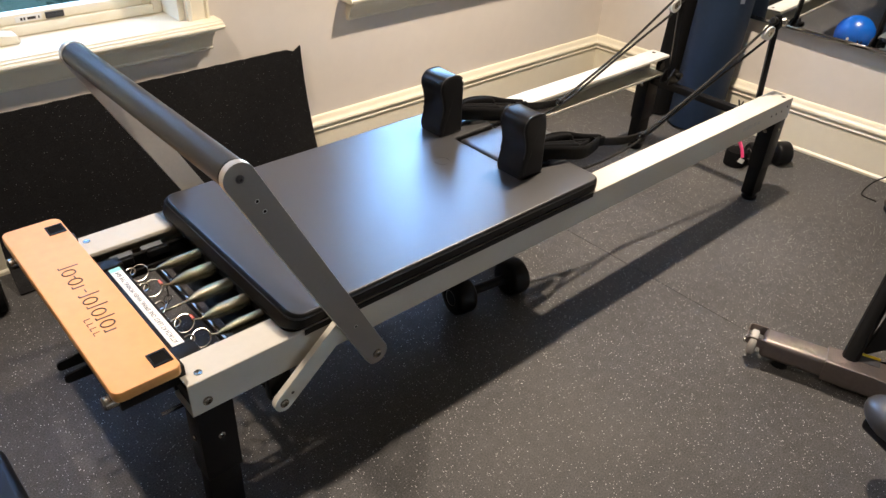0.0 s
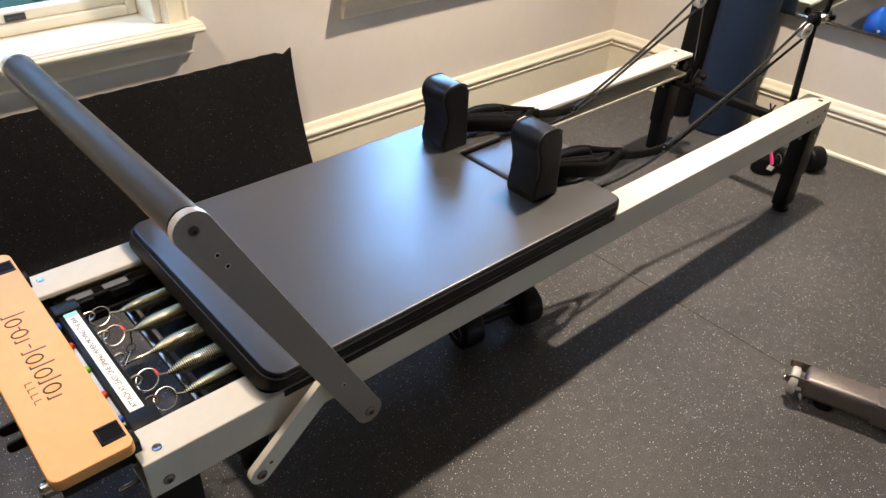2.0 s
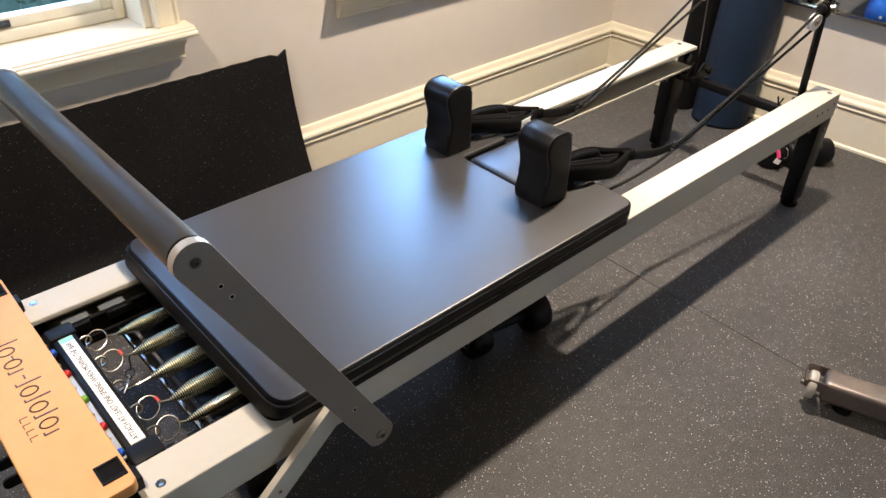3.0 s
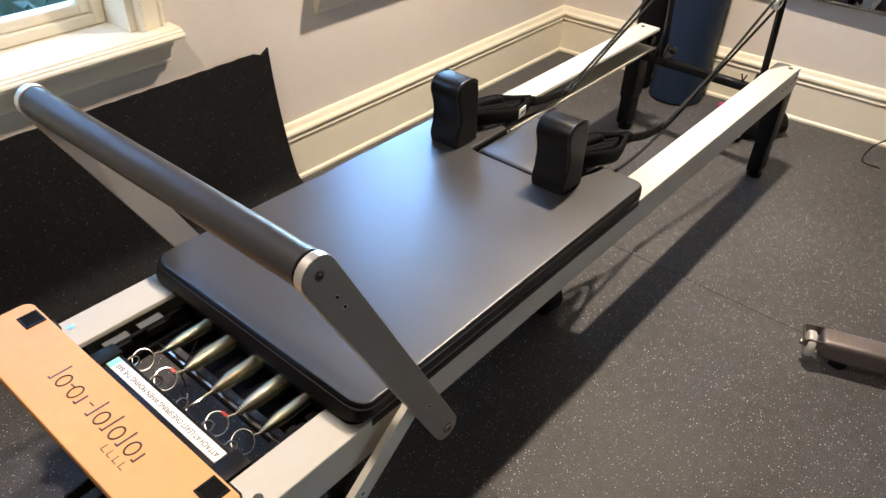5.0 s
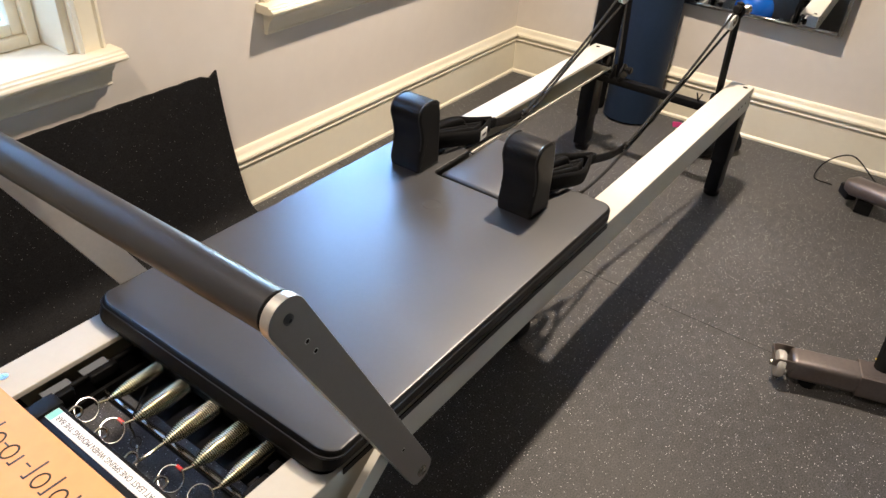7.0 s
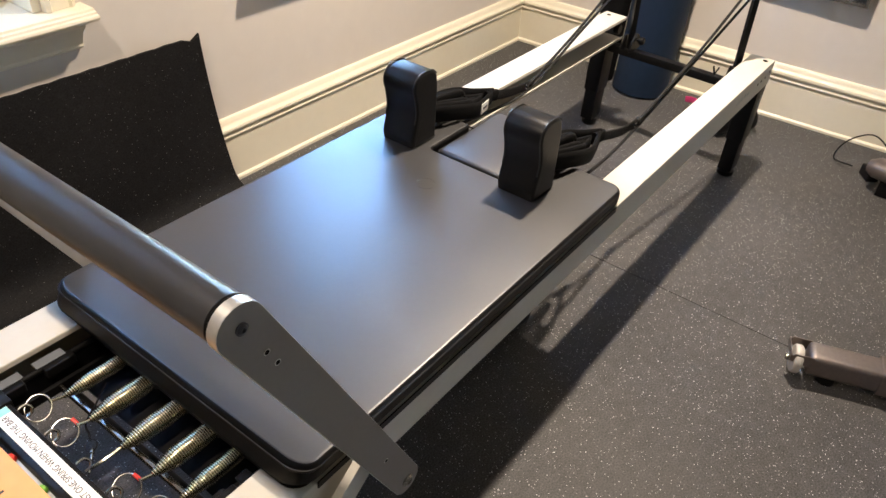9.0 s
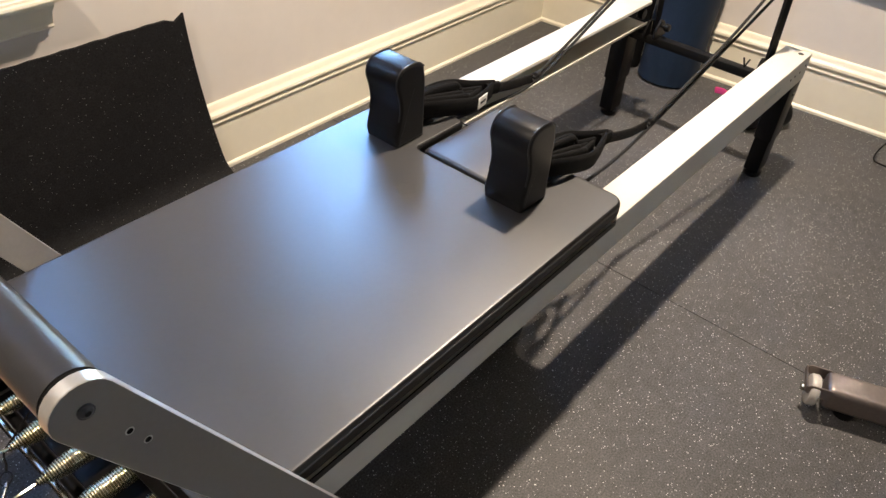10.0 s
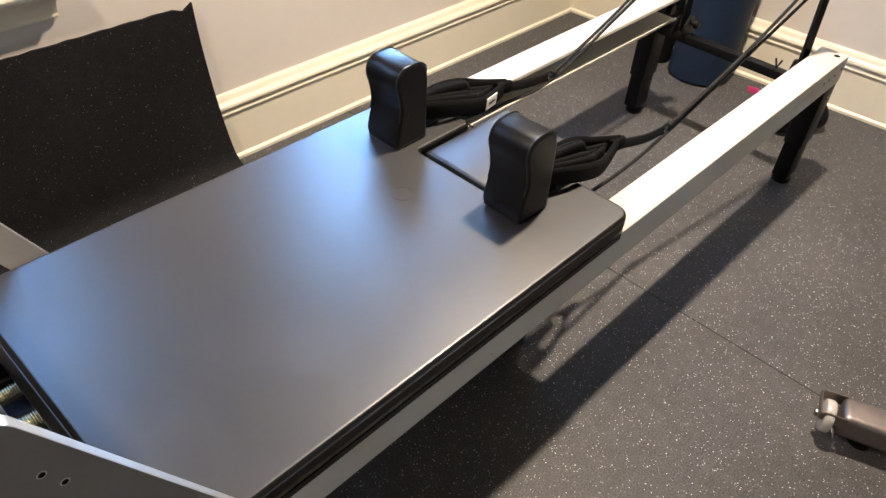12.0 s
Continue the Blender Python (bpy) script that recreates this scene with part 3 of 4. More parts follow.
def spring(y, k):
    rad = 0.0145 if k in (0, 4) else 0.0180
    x0 = 0.548
    rows, turns, long = [(0.0, 0.002)], 28, 0.112
    for i in range(turns):
        u = i / turns
        r = rad * min(1.0, 0.34 + 0.66 * math.sin(min(1.0, u / 0.48) * math.pi / 2)) * (1 - 0.10 * max(0, u - 0.6))
        x = 0.006 + long * u
        for f, e in ((0.0, -0.0034), (0.2, -0.0006), (0.45, 0.0), (0.7, -0.0006), (0.92, -0.0034)):
            rows.append((x + f * long / turns, r + e))
    sp = part("spring", lathe(rows, (x0, y, sz), (1, 0, 0), 22), STEEL, RF, smooth=75)
    if k == 2:
        part("twisted_end", sweep(spline([(x0 + 0.004, y, sz), (0.525, y + 0.003, sz - 0.004), (0.50, y + 0.012, sz - 0.012)], 6), 0.0032, 8), STEEL, sp)
    else:
        cx = 0.514 if k != 4 else 0.520
        ring = [(cx + 0.0205 * math.cos(a), y + 0.004 + 0.0205 * math.sin(a), sz + 0.004 + 0.010 * math.sin(a + 0.6)) for a in [2 * math.pi * q / 24 for q in range(25)]]
        part("eyelet", sweep(ring, 0.0015, 8), BOLT, sp)
        part("shank", sweep([(x0 + 0.006, y, sz), (cx + 0.018, y + 0.004, sz + 0.004)], 0.0028, 8), STEEL, sp)
        if k in (1, 3):
            part("marker_sleeve", sweep([(cx + 0.0195, y + 0.013, sz + 0.012), (cx + 0.0215, y + 0.002, sz + 0.007)], 0.0033, 8), RED, sp, "red marker sleeve")
    hook = spline([(0.480, y + 0.004, 0.404), (0.488, y + 0.007, 0.410), (0.499, y + 0.006, 0.411), (0.504, y - 0.001, 0.407), (0.499, y - 0.007, 0.402), (0.491, y - 0.007, 0.400)], 6)
    part("hook", sweep(hook, 0.0026, 8), BOLT, sb)
    part("cap", lathe([(0, rad * 0.72), (0.002, rad * 1.02), (0.07, rad * 1.02)], (0.6665, y, sz), (1, 0, 0), 18), PLASTIC, sp)


for y, k in SPR:
    spring(y, k)

# carriage: upholstered deck with a notch for the head rest
CA, CB, CT, CU = 0.640, 1.682, 0.476, 0.439
YC0, YC1 = 1.203, 1.846
nx, ny0, ny1 = 1.512, 1.432, 1.642
deck = [(CA, YC0), (CB, YC0), (CB, ny0), (nx, ny0), (nx, ny1), (CB, ny1), (CB, YC1), (CA, YC1)]
cm = prism(rounded(deck, [0.045, 0.035, 0.016, 0.012, 0.012, 0.016, 0.035, 0.045], 8), "z", CU, CT, 0.009, 5)
# the padded front end slopes back towards the top


def slope(x, z):
    return 0.020 * max(0.0, min(1.0, 1 - (x - CA) / 0.06)) * max(0.0, (z - CU) / (CT - CU))


for v in cm.verts:
    v.co.x += slope(v.co.x, v.co.z)
cm.normal_update()
# rim and side faces get the darker vinyl, so their shade is painted in
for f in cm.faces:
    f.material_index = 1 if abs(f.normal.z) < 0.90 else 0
ca = part("carriage", cm, [VINYL, VINYL_SHADED], RF, "black vinyl upholstered carriage", smooth=50)
part("imprint", sweep([(1.378 + 0.022 * math.cos(a), 1.553 + 0.022 * math.sin(a), CT - 0.0003) for a in [2 * math.pi * q / 28 for q in range(29)]], 0.0007, 6), VINYL, ca)
rim = rounded([(CA + 0.001, YC0 + 0.001), (CB - 0.001, YC0 + 0.001), (CB - 0.001, YC1 - 0.001), (CA + 0.001, YC1 - 0.001)], 0.040, 8)
part("piping", sweep([(p[0] + slope(p[0], CT - 0.009), p[1], CT - 0.009) for p in rim + rim[:1]], 0.0022, 6), VINYL_TRIM, ca)
part("deck_base", prism(rounded([(CA + 0.006, YC0 + 0.008), (CB - 0.01, YC0 + 0.008), (CB - 0.01, YC1 - 0.008), (CA + 0.006, YC1 - 0.008)], 0.03, 5), "z", CU - 0.006, CU - 0.001), PLASTIC, ca)
# black strip for the pad's lower side and its shadow on the rail
part("pad_edge_shade", box(CA + 0.04, CB - 0.034, YC0 - 0.003, YC0 - 0.0005, 0.424, CU - 0.0002, 0.0008, 1), PLASTIC, ca)
part("spring_tray", box(0.602, 0.80, 1.31, 1.735, 0.346, 0.350, 0.001, 1), PLASTIC, RF)
part("under_frame", box(CA + 0.03, CB - 0.02, 1.31, 1.74, 0.372, CU - 0.007, 0.004), BLACK, ca)
hr = part("neck_cushion", box(nx + 0.012, 1.795, ny0 + 0.011, ny1 - 0.011, 0.4415, 0.474, 0.009, 4), VINYL, RF, "black vinyl cushion", smooth=60)
part("cushion_piping", sweep([(p[0], p[1], 0.466) for p in rounded([(nx + 0.011, ny0 + 0.010), (1.796, ny0 + 0.010), (1.796, ny1 - 0.010), (nx + 0.011, ny1 - 0.010)], 0.010, 4)], 0.002, 6), VINYL_TRIM, hr)
part("support", box(1.50, 1.75, 1.47, 1.60, 0.400, 0.434, 0.004), BLACK, hr)


def shoulder_block(y):
    h = 0.186
    z = CT + 0.001
    x0 = 1.475
    # waisted front, domed top, straight back
    prof = [(x0, z), (x0 - 0.004, z + 0.024), (x0 + 0.005, z + 0.062), (x0 + 0.009, z + 0.090), (x0 + 0.003, z + 0.122), (x0 - 0.005, z + 0.150), (x0 + 0.000, z + 0.172), (x0 + 0.020, z + h),
            (x0 + 0.060, z + h - 0.001), (x0 + 0.080, z + h - 0.014), (x0 + 0.086, z + h - 0.045), (x0 + 0.088, z)]
    line = [(p.x, p.z) for p in spline([(p[0], 0, p[1]) for p in prof[:10]], 4)] + [prof[10], prof[11]]
    # same vinyl as the deck, with its shade in the colour
    b = part("shoulder_block", prism(line, "y", y - 0.048, y + 0.048, 0.007, 3), VINYL_SHADED, RF, "black vinyl padded shoulder block", smooth=50)
    for s in (-1, 1):
        seam = [(p[0], y + s * 0.0475, p[1]) for p in line[8:-2]]
        part("seam", sweep([(q[0], q[1] - s * 0.003, q[2] + 0.0006) for q in seam], 0.0017, 6), VINYL_TRIM, b)
    part("foot_plate", box(x0 + 0.03, x0 + 0.150, y - 0.024, y + 0.024, CT + 0.0005, CT + 0.006, 0.002), BLACK, b)
    part("peg", sweep([(x0 + 0.118, y, CT), (x0 + 0.118, y, CT + 0.140)], 0.0080, 14), BLACK, b)
    return b


YBN, YBF = 1.377, 1.716
for y in (YBN, YBF):
    shoulder_block(y)

# foot bar: padded tube between two grey levers
PT, PB = (0.553, 0.866), (0.836, 0.318)


def lever(y0, y1, PT=PT, face=LEVER):
    d = (Vector(PB) - Vector(PT)).normalized()
    n_ = Vector((d.y, -d.x))
    out = []
    for c, w, sgn in ((PT, 0.0305, -1), (PB, 0.029, 1)):
        for k in range(13):
            a = math.pi * k / 12
            v = (n_ * math.cos(a) * (1 if sgn > 0 else -1) + d * sgn * math.sin(a)) * w
            out.append((c[0] + v.x, c[1] + v.y))
    m = prism(out, "y", y0, y1, 0.0006, 1)
    m.normal_update()
    for f in m.faces:
        f.material_index = 0 if abs(f.normal.y) > 0.9 else 1
    return part("lever", m, [face, SILVER], RF, "grey anodised lever with bright edges")


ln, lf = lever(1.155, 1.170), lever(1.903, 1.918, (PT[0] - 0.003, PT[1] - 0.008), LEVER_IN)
grip = part("foot_bar", sweep([(PT[0], 1.176, PT[1]), (PT[0] - 0.003, 1.900, PT[1] - 0.008)], 0.0285, 32), FOAM, RF, "dark grey foam foot bar", smooth=60)
stop = prism(rounded([(PT[0] - 0.022, PT[1] - 0.022), (PT[0] + 0.012, PT[1] - 0.030), (PT[0] + 0.044, PT[1] - 0.082), (PT[0] + 0.022, PT[1] - 0.086)], 0.005, 3), "y", 1.868, 1.902, 0.002, 2)
part("bar_stop", stop, PLASTIC, grip, "black plastic stop")
for y in (1.1705, 1.8995):
    part("end_collar", lathe([(0, 0.0275), (0.0055, 0.0275)], (PT[0] - (0.003 if y > 1.5 else 0), y, PT[1] - (0.008 if y > 1.5 else 0)), (0, 1, 0), 32), FABRIC, grip)
button_bolt(ln, (PT[0], 1.155, PT[1]), (0, -1, 0), 0.0062, PEDAL)
button_bolt(ln, (PB[0], 1.155, PB[1]), (0, -1, 0), 0.0095)
for u, o in ((0.096, 0.0), (0.141, 0.0), (0.80, 0.0)):
    px, pz = PT[0] + (PB[0] - PT[0]) * u, PT[1] + (PB[1] - PT[1]) * u
    part("hole", lathe([(0, 0.0044), (0.0004, 0.0044), (0.0005, 0.0032)], (px + o, 1.1552, pz), (0, -1, 0), 14), SILVER, ln)
    part("hole_core", lathe([(0, 0.0032), (0.0007, 0.0032)], (px + o, 1.1552, pz), (0, -1, 0), 14), FABRIC, ln)


def link(y0, y1, b=(0.772, 0.442), name="support_link"):
    a, b = Vector((0.600, 0.297)), Vector(b)
    d = (b - a).normalized()
    n_ = Vector((d.y, -d.x))
    out = []
    for c, sgn in ((a, -1), (b, 1)):
        for k in range(11):
            t = math.pi * k / 10
            v = (n_ * math.cos(t) * sgn + d * sgn * math.sin(t)) * 0.0225
            out.append((c.x + v.x, c.y + v.y))
    return part(name, prism(out, "y", y0, y1, 0.0008, 1), COAT, RF)


lk = link(1.171, 1.186)
link(1.874, 1.889, (0.738, 0.412))
button_bolt(lk, (0.600, 1.171, 0.297), (0, -1, 0), 0.0085)
part("hole", lathe([(0, 0.004), (0.0004, 0.004), (0.0005, 0.003)], (0.622, 1.1712, 0.3155), (0, -1, 0), 12), BOLT, lk)
part("pivot_bar", sweep([(0.600, 1.187, 0.297), (0.600, 1.873, 0.297)], 0.010, 14), BLACK, RF)
part("bracket", box(0.585, 0.640, 1.205, 1.225, 0.285, 0.349, 0.003), BLACK, RF)


# legs: outer tube with bolts, inner tube and a round foot
def leg(x, y, side):
    lg = part("leg", box(x - 0.041, x + 0.041, y - 0.029, y + 0.029, 0.150, 0.349, 0.003), BLACK, RF)
    part("inner_tube", box(x - 0.036, x + 0.036, y - 0.025, y + 0.025, 0.028, 0.165, 0.003), BLACK, lg)
    part("foot", lathe([(0, 0.027), (0.004, 0.030), (0.015, 0.030), (0.019, 0.020), (0.032, 0.018)], (x, y, 0.0), (0, 0, 1), 24), PLASTIC, lg)
    z = 0.266 if x < 1 else 0.312
    button_bolt(lg, (x + 0.004, y - side * 0.029, z), (0, -side, 0), 0.0062)
    button_bolt(lg, (x - 0.041, y, z - 0.004), (-1, 0, 0), 0.0062)


for x in (0.462, 2.800):
    leg(x, 1.233, 1)
    leg(x, 1.805, -1)
part("cross_beam", box(2.772, 2.806, 1.262, 1.776, 0.318, 0.347, 0.003), BLACK, RF)
part("cross_beam", box(0.447, 0.478, 1.262, 1.776, 0.290, 0.347, 0.003), BLACK, RF)
# parts stored under the front beam
ub = part("fork_bracket", box(0.335, 0.426, 1.478, 1.542, 0.318, 0.356, 0.003), BLACK, RF)
for y in (1.482, 1.530):
    part("prong", prism(rounded([(0.262, 0.322), (0.345, 0.320), (0.345, 0.350), (0.262, 0.346)], 0.010, 4), "y", y, y + 0.006, 0.001, 1), BLACK, ub)
part("pin", sweep([(0.385, 1.30, 0.300), (0.44, 1.30, 0.300)], 0.005, 12), BOLT, RF)

# risers with pulleys
def riser(y):
    top = (2.742, y, 0.735)
    rs = part("riser", sweep([(2.790, y, 0.345), top], 0.0125, 4, flat=1.0), BLACK, RF, "black pulley riser", smooth=20)
    part("clamp", prism(rounded([(2.738, 0.347), (2.832, 0.347), (2.826, 0.372), (2.802, 0.402), (2.778, 0.412), (2.752, 0.382)], 0.008, 3), "y", y - 0.022, y - 0.014, 0.001, 1), BLACK, rs)
    part("clamp", prism(rounded([(2.738, 0.347), (2.832, 0.347), (2.802, 0.392), (2.768, 0.402)], 0.008, 3), "y", y + 0.014, y + 0.020, 0.001, 1), BLACK, rs)
    part("knob", lathe([(0, 0.006), (0.02, 0.006), (0.021, 0.014), (0.034, 0.014), (0.037, 0.010)], (2.790, y - 0.012, 0.385), (0, -1, 0), 14), PLASTIC, rs)
    part("eye_bolt", lathe([(0, 0.012), (0.008, 0.014), (0.02, 0.014), (0.026, 0.009)], (2.735, y, 0.715), (-0.9, 0, 0.2), 16), BLACK, rs)
    c = Vector((2.712, y + 0.006, 0.676))
    ring = [c + Vector((0.022 + 0.013 * math.cos(a), -0.010 - 0.013 * math.cos(a), 0.030 + 0.021 * math.sin(a))) for a in [2 * math.pi * q / 20 for q in range(21)]]
    part("collar_ring", sweep(ring, 0.0042, 8), BLACK, rs)
    part("tension_knob", lathe([(0, 0.010), (0.004, 0.016), (0.016, 0.017), (0.020, 0.012), (0.026, 0.011)], (2.748, y - 0.012, 0.713), (0.45, -0.8, 0.2), 18), BOLT, rs, "steel tension knob")
    pu = part("pulley", lathe([(-0.009, 0.026), (-0.005, 0.026), (0, 0.020), (0.005, 0.026), (0.009, 0.026)], c, (0.15, 1, 0.1), 28), LABEL, rs, "white pulley wheel in a steel fork")
    for s in (-1, 1):
        q = prism(rounded([(-0.013, -0.016), (0.040, 0.012), (0.030, 0.034), (-0.018, 0.010)], 0.010, 4), "y", -0.001, 0.001)
        part("cheek", moved(q, Matrix.Translation(c + Vector((0, s * 0.0115, 0)))), BOLT, rs)
    part("axle", sweep([c + Vector((0, -0.015, 0)), c + Vector((0, 0.015, 0))], 0.004, 10), BOLT, rs)
    return c


for s_ in (-1, 1):
    part("wing_clip", sweep([(2.790, 1.372, 0.347), (2.790, 1.372 + s_ * 0.005, 0.362), (2.790, 1.372 + s_ * 0.010, 0.376)], 0.003, 6), BLACK, RF)
PN, PF = riser(1.305), riser(1.698)


def rope_run(c, ring, end, sag):
    m = bmesh.new()
    up = c + Vector((-0.004, 0, 0.026))
    dn = c + Vector((0.006, -0.004, -0.026))
    wrap = [c + Vector((math.cos(a) * 0.026, 0, math.sin(a) * 0.026)) for a in [radians(q) for q in range(115, -76, -19)]]
    by = Vector(ring) + Vector((0.012, -0.004, -0.007))
    half = (c + Vector(ring)) / 2 - Vector((0, 0, sag))
    mid, low = half + Vector((0, 0, 0.009)), half - Vector((0, 0.002, 0.007))
    line = spline([ring, mid, wrap[0]], 8)[:-1] + wrap + spline([wrap[-1], low, by, (by + Vector(end)) / 2 - Vector((0, 0, 0.014)), end], 8)[1:]
    sweep(line, 0.0046, 8, m)
    return part("rope", m, ROPE, RF, "thin black cord")


RN, RFAR = (2.085, 1.360, 0.425), (2.085, 1.718, 0.420)
rope_run(PN, RN, (1.68, 1.335, 0.425), 0.012)
rope_run(PF, RFAR, (1.68, 1.735, 0.425), 0.012)


# padded straps hanging on the pegs
def strap(y, ring, turn, patch):
    st = thing("hand_strap", (1.66, y, CT), "black padded neoprene strap looped over a shoulder peg", "strap", "straps")
    px, z = 1.584, 0.530
    R_ = Vector(ring)
    m = bmesh.new()
    for wd, sh, far_x in ((0.022, 1.0, 1.875), (0.017, 0.55, 1.82), (0.013, 0.22, 1.785)):
        up = {1.0: 0.0, 0.55: 0.007, 0.22: 0.012}[sh]
        tail = Vector((far_x, y - 0.004, 0.462 + up))
        outl = spline([tail, (far_x - 0.06, y - 0.024 * sh, 0.468 + up), (1.74, y - 0.044 * sh, 0.484 + up), (1.65, y - 0.038 * sh, z - 0.022 + up), (px - 0.010 + 0.03 * (1 - sh), y - 0.002, z - 0.012 + up),
                       (1.64, y + 0.024 * sh, z - 0.010 + up), (1.74, y + 0.036 * sh, 0.500 + up), (far_x - 0.06, y + 0.020 * sh, 0.478 + up), tail + Vector((0.010, 0.004, 0.001))], 7)
        ribbon(m, outl, wd, 0.006)
    part("padded_loop", m, FABRIC, st, smooth=60)
    part("stitched_tab", ribbon(bmesh.new(), [(1.850, y - 0.002, 0.468), (1.875, y - 0.002, 0.464), (1.905, y - 0.001, 0.458)], 0.017, 0.009), FABRIC, st)
    part("webbing", ribbon(bmesh.new(), spline([(1.868, y - 0.002, 0.465), R_ + Vector((-0.10, 0, 0.016)), R_ + Vector((-0.012, 0, 0.004))], 5), 0.014, 0.003), ROPE, st)
    ringm = [R_ + Vector((0.012 * math.cos(a), 0.004 * math.sin(a), 0.012 * math.sin(a))) for a in [2 * math.pi * q / 16 for q in range(17)]]
    part("clip", sweep(ringm, 0.0034, 8), PLASTIC, st)
    part("knot", lathe([(0, 0.004), (0.006, 0.009), (0.016, 0.009), (0.022, 0.004)], R_ + Vector((0.006, 0, 0.003)), (0.9, 0, 0.35), 12), ROPE, st)
    if patch:
        q = box(-0.026, 0.026, -0.0012, 0.0012, -0.015, 0.015, 0.0008, 1)
        part("patch", moved(q, pose(1.790, y - 0.0405, 0.475, 0, 6, 14)), LABEL, st, "small white sewn patch")
        q = box(-0.016, 0.016, -0.0018, -0.0013, -0.003, 0.003)
        part("patch_print", moved(q, pose(1.790, y - 0.0405, 0.475, 0, 6, 14)), PRINT, st)
    return st


def ribbon(m, line, half, thick):
    """A flat padded band on edge along a line."""
    pts = [Vector(p) for p in line]
    rings = []
    for i, p in enumerate(pts):
        d = (pts[min(i + 1, len(pts) - 1)] - pts[max(i - 1, 0)]).normalized()
        u = Vector((0, 0, 1))
        u = (u - d * u.dot(d)).normalized()
        w = d.cross(u)
        ring = []
        for a in range(10):
            t = 2 * math.pi * a / 10
            cu, cw = math.cos(t), math.sin(t)
            ring.append(m.verts.new(p + u * half * math.copysign(abs(cu) ** 0.6, cu) + w * thick * math.copysign(abs(cw) ** 0.8, cw)))
        rings.append(ring)
    for a, b in zip(rings, rings[1:]):
        for k in range(10):
            m.faces.new((a[k], a[(k + 1) % 10], b[(k + 1) % 10], b[k]))
    m.faces.new(rings[0])
    m.faces.new(rings[-1])
    return m


strap(YBN, RN, 0, False)
strap(YBF, RFAR, 0, True)

# ---- loose things ----
# offcut of rubber flooring leaning on the window wall, its foot curling out on the floor
mt = bmesh.new()
rows, cols = 26, 40
t_ = 0.008
grid = []
x_left, x_right = 0.365, 1.484
for side in (0, 1):
    g = []
    for i in range(rows + 1):
        v = i / rows
        s_len = v * 0.666
        line = []
        for j in range(cols + 1):
            u = j / cols
            x = x_left + (x_right - x_left) * u + 0.055 * (1 - v) ** 2 * (u > 0.5) * (u - 0.5) * 2 - 0.02 * (1 - v) * (u < 0.5)
            if s_len < 0.15:
                a = s_len / 0.15 * radians(84)
                yb, zb = 2.335 + 0.102 * math.sin(a) * 1.0, 0.102 * (1 - math.cos(a))
            else:
                r = s_len - 0.15
                yb, zb = 2.436 + r * 0.075, 0.092 + r * 0.9 * 0.94
            if side:
                yb, zb = yb - t_ * math.cos(min(1, s_len / 0.15) * 0.2), zb + t_ * (1 - min(1, s_len / 0.15))
            if i == rows and u > 0.96:
                zb += 0.007 if u > 0.99 else -0.012
            if i >= rows - 1:
                zb += 0.0012 * math.sin(j * 2.3)
            line.append(mt.verts.new((x, yb, zb + 0.001)))
        g.append(line)
    grid.append(g)
for side, g in enumerate(grid):
    for i in range(rows):
        for j in range(cols):
            mt.faces.new((g[i][j], g[i][j + 1], g[i + 1][j + 1], g[i + 1][j]))
for i in range(rows):
    for j in (0, cols):
        mt.faces.new((grid[0][i][j], grid[0][i + 1][j], grid[1][i + 1][j], grid[1][i][j]))
for j in range(cols):
    for i in (0, rows):
        mt.faces.new((grid[0][i][j], grid[0][i][j + 1], grid[1][i][j + 1], grid[1][i][j]))
single("rubber_mat", mt, MAT, "offcut of black rubber flooring leaning on the wall", "mat", at=(0.93, 2.4, 0))

# rolled mats in the far corner
def mat_roll(x, y, r, h, m, lean, label):
    ob = thing("rolled_mat", (x, y, 0), label, "mat", "rolled mats")
    M = Matrix.Translation((x, y, r * math.sin(abs(lean)) * 0.9)) @ Matrix.Rotation(lean, 4, "Y")
    b = bmesh.new()
    turns = 3
    line = []
    for k in range(turns * 40 + 1):
        a = 2 * math.pi * k / 40
        rr = r - 0.02 * (turns - k / 40)
        line.append((rr * math.cos(a), rr * math.sin(a)))
    inner = [(p[0] * (1 - 0.009 / Vector(p).length), p[1] * (1 - 0.009 / Vector(p).length)) for p in line]
    for z0, z1 in ((0, h),):
        lo = [b.verts.new((p[0], p[1], z0)) for p in line]
        hi = [b.verts.new((p[0], p[1], z1)) for p in line]
        li = [b.verts.new((p[0], p[1], z0)) for p in inner]
        hj = [b.verts.new((p[0], p[1], z1)) for p in inner]
        for k in range(len(line) - 1):
            b.faces.new((lo[k], lo[k + 1], hi[k + 1], hi[k]))
            b.faces.new((li[k], li[k + 1], hj[k + 1], hj[k]))
            b.faces.new((hi[k], hi[k + 1], hj[k + 1], hj[k]))
            b.faces.new((lo[k], lo[k + 1], li[k + 1], li[k]))
        b.faces.new((lo[0], hi[0], hj[0], li[0]))
        b.faces.new((lo[-1], hi[-1], hj[-1], li[-1]))
    part("roll", moved(b, M), m, ob, smooth=60)
    return ob, M


ob, M = mat_roll(3.245, 1.795, 0.128, 1.25, NAVY, radians(3), "navy foam exercise mat standing rolled up by the wall")
for k in range(3):
    q = prism([(-0.010, 0.60 + 0.05 * k), (0.010, 0.60 + 0.05 * k), (0.010, 0.63 + 0.05 * k), (-0.010, 0.63 + 0.05 * k)], "x", -0.1288, -0.1270)
    part("printed_bar", moved(q, M @ Matrix.Rotation(radians(62), 4, "Z")), material("faint_print", (0.16, 0.18, 0.22), 0.5) if k == 0 else bpy.data.materials["faint_print"], ob)
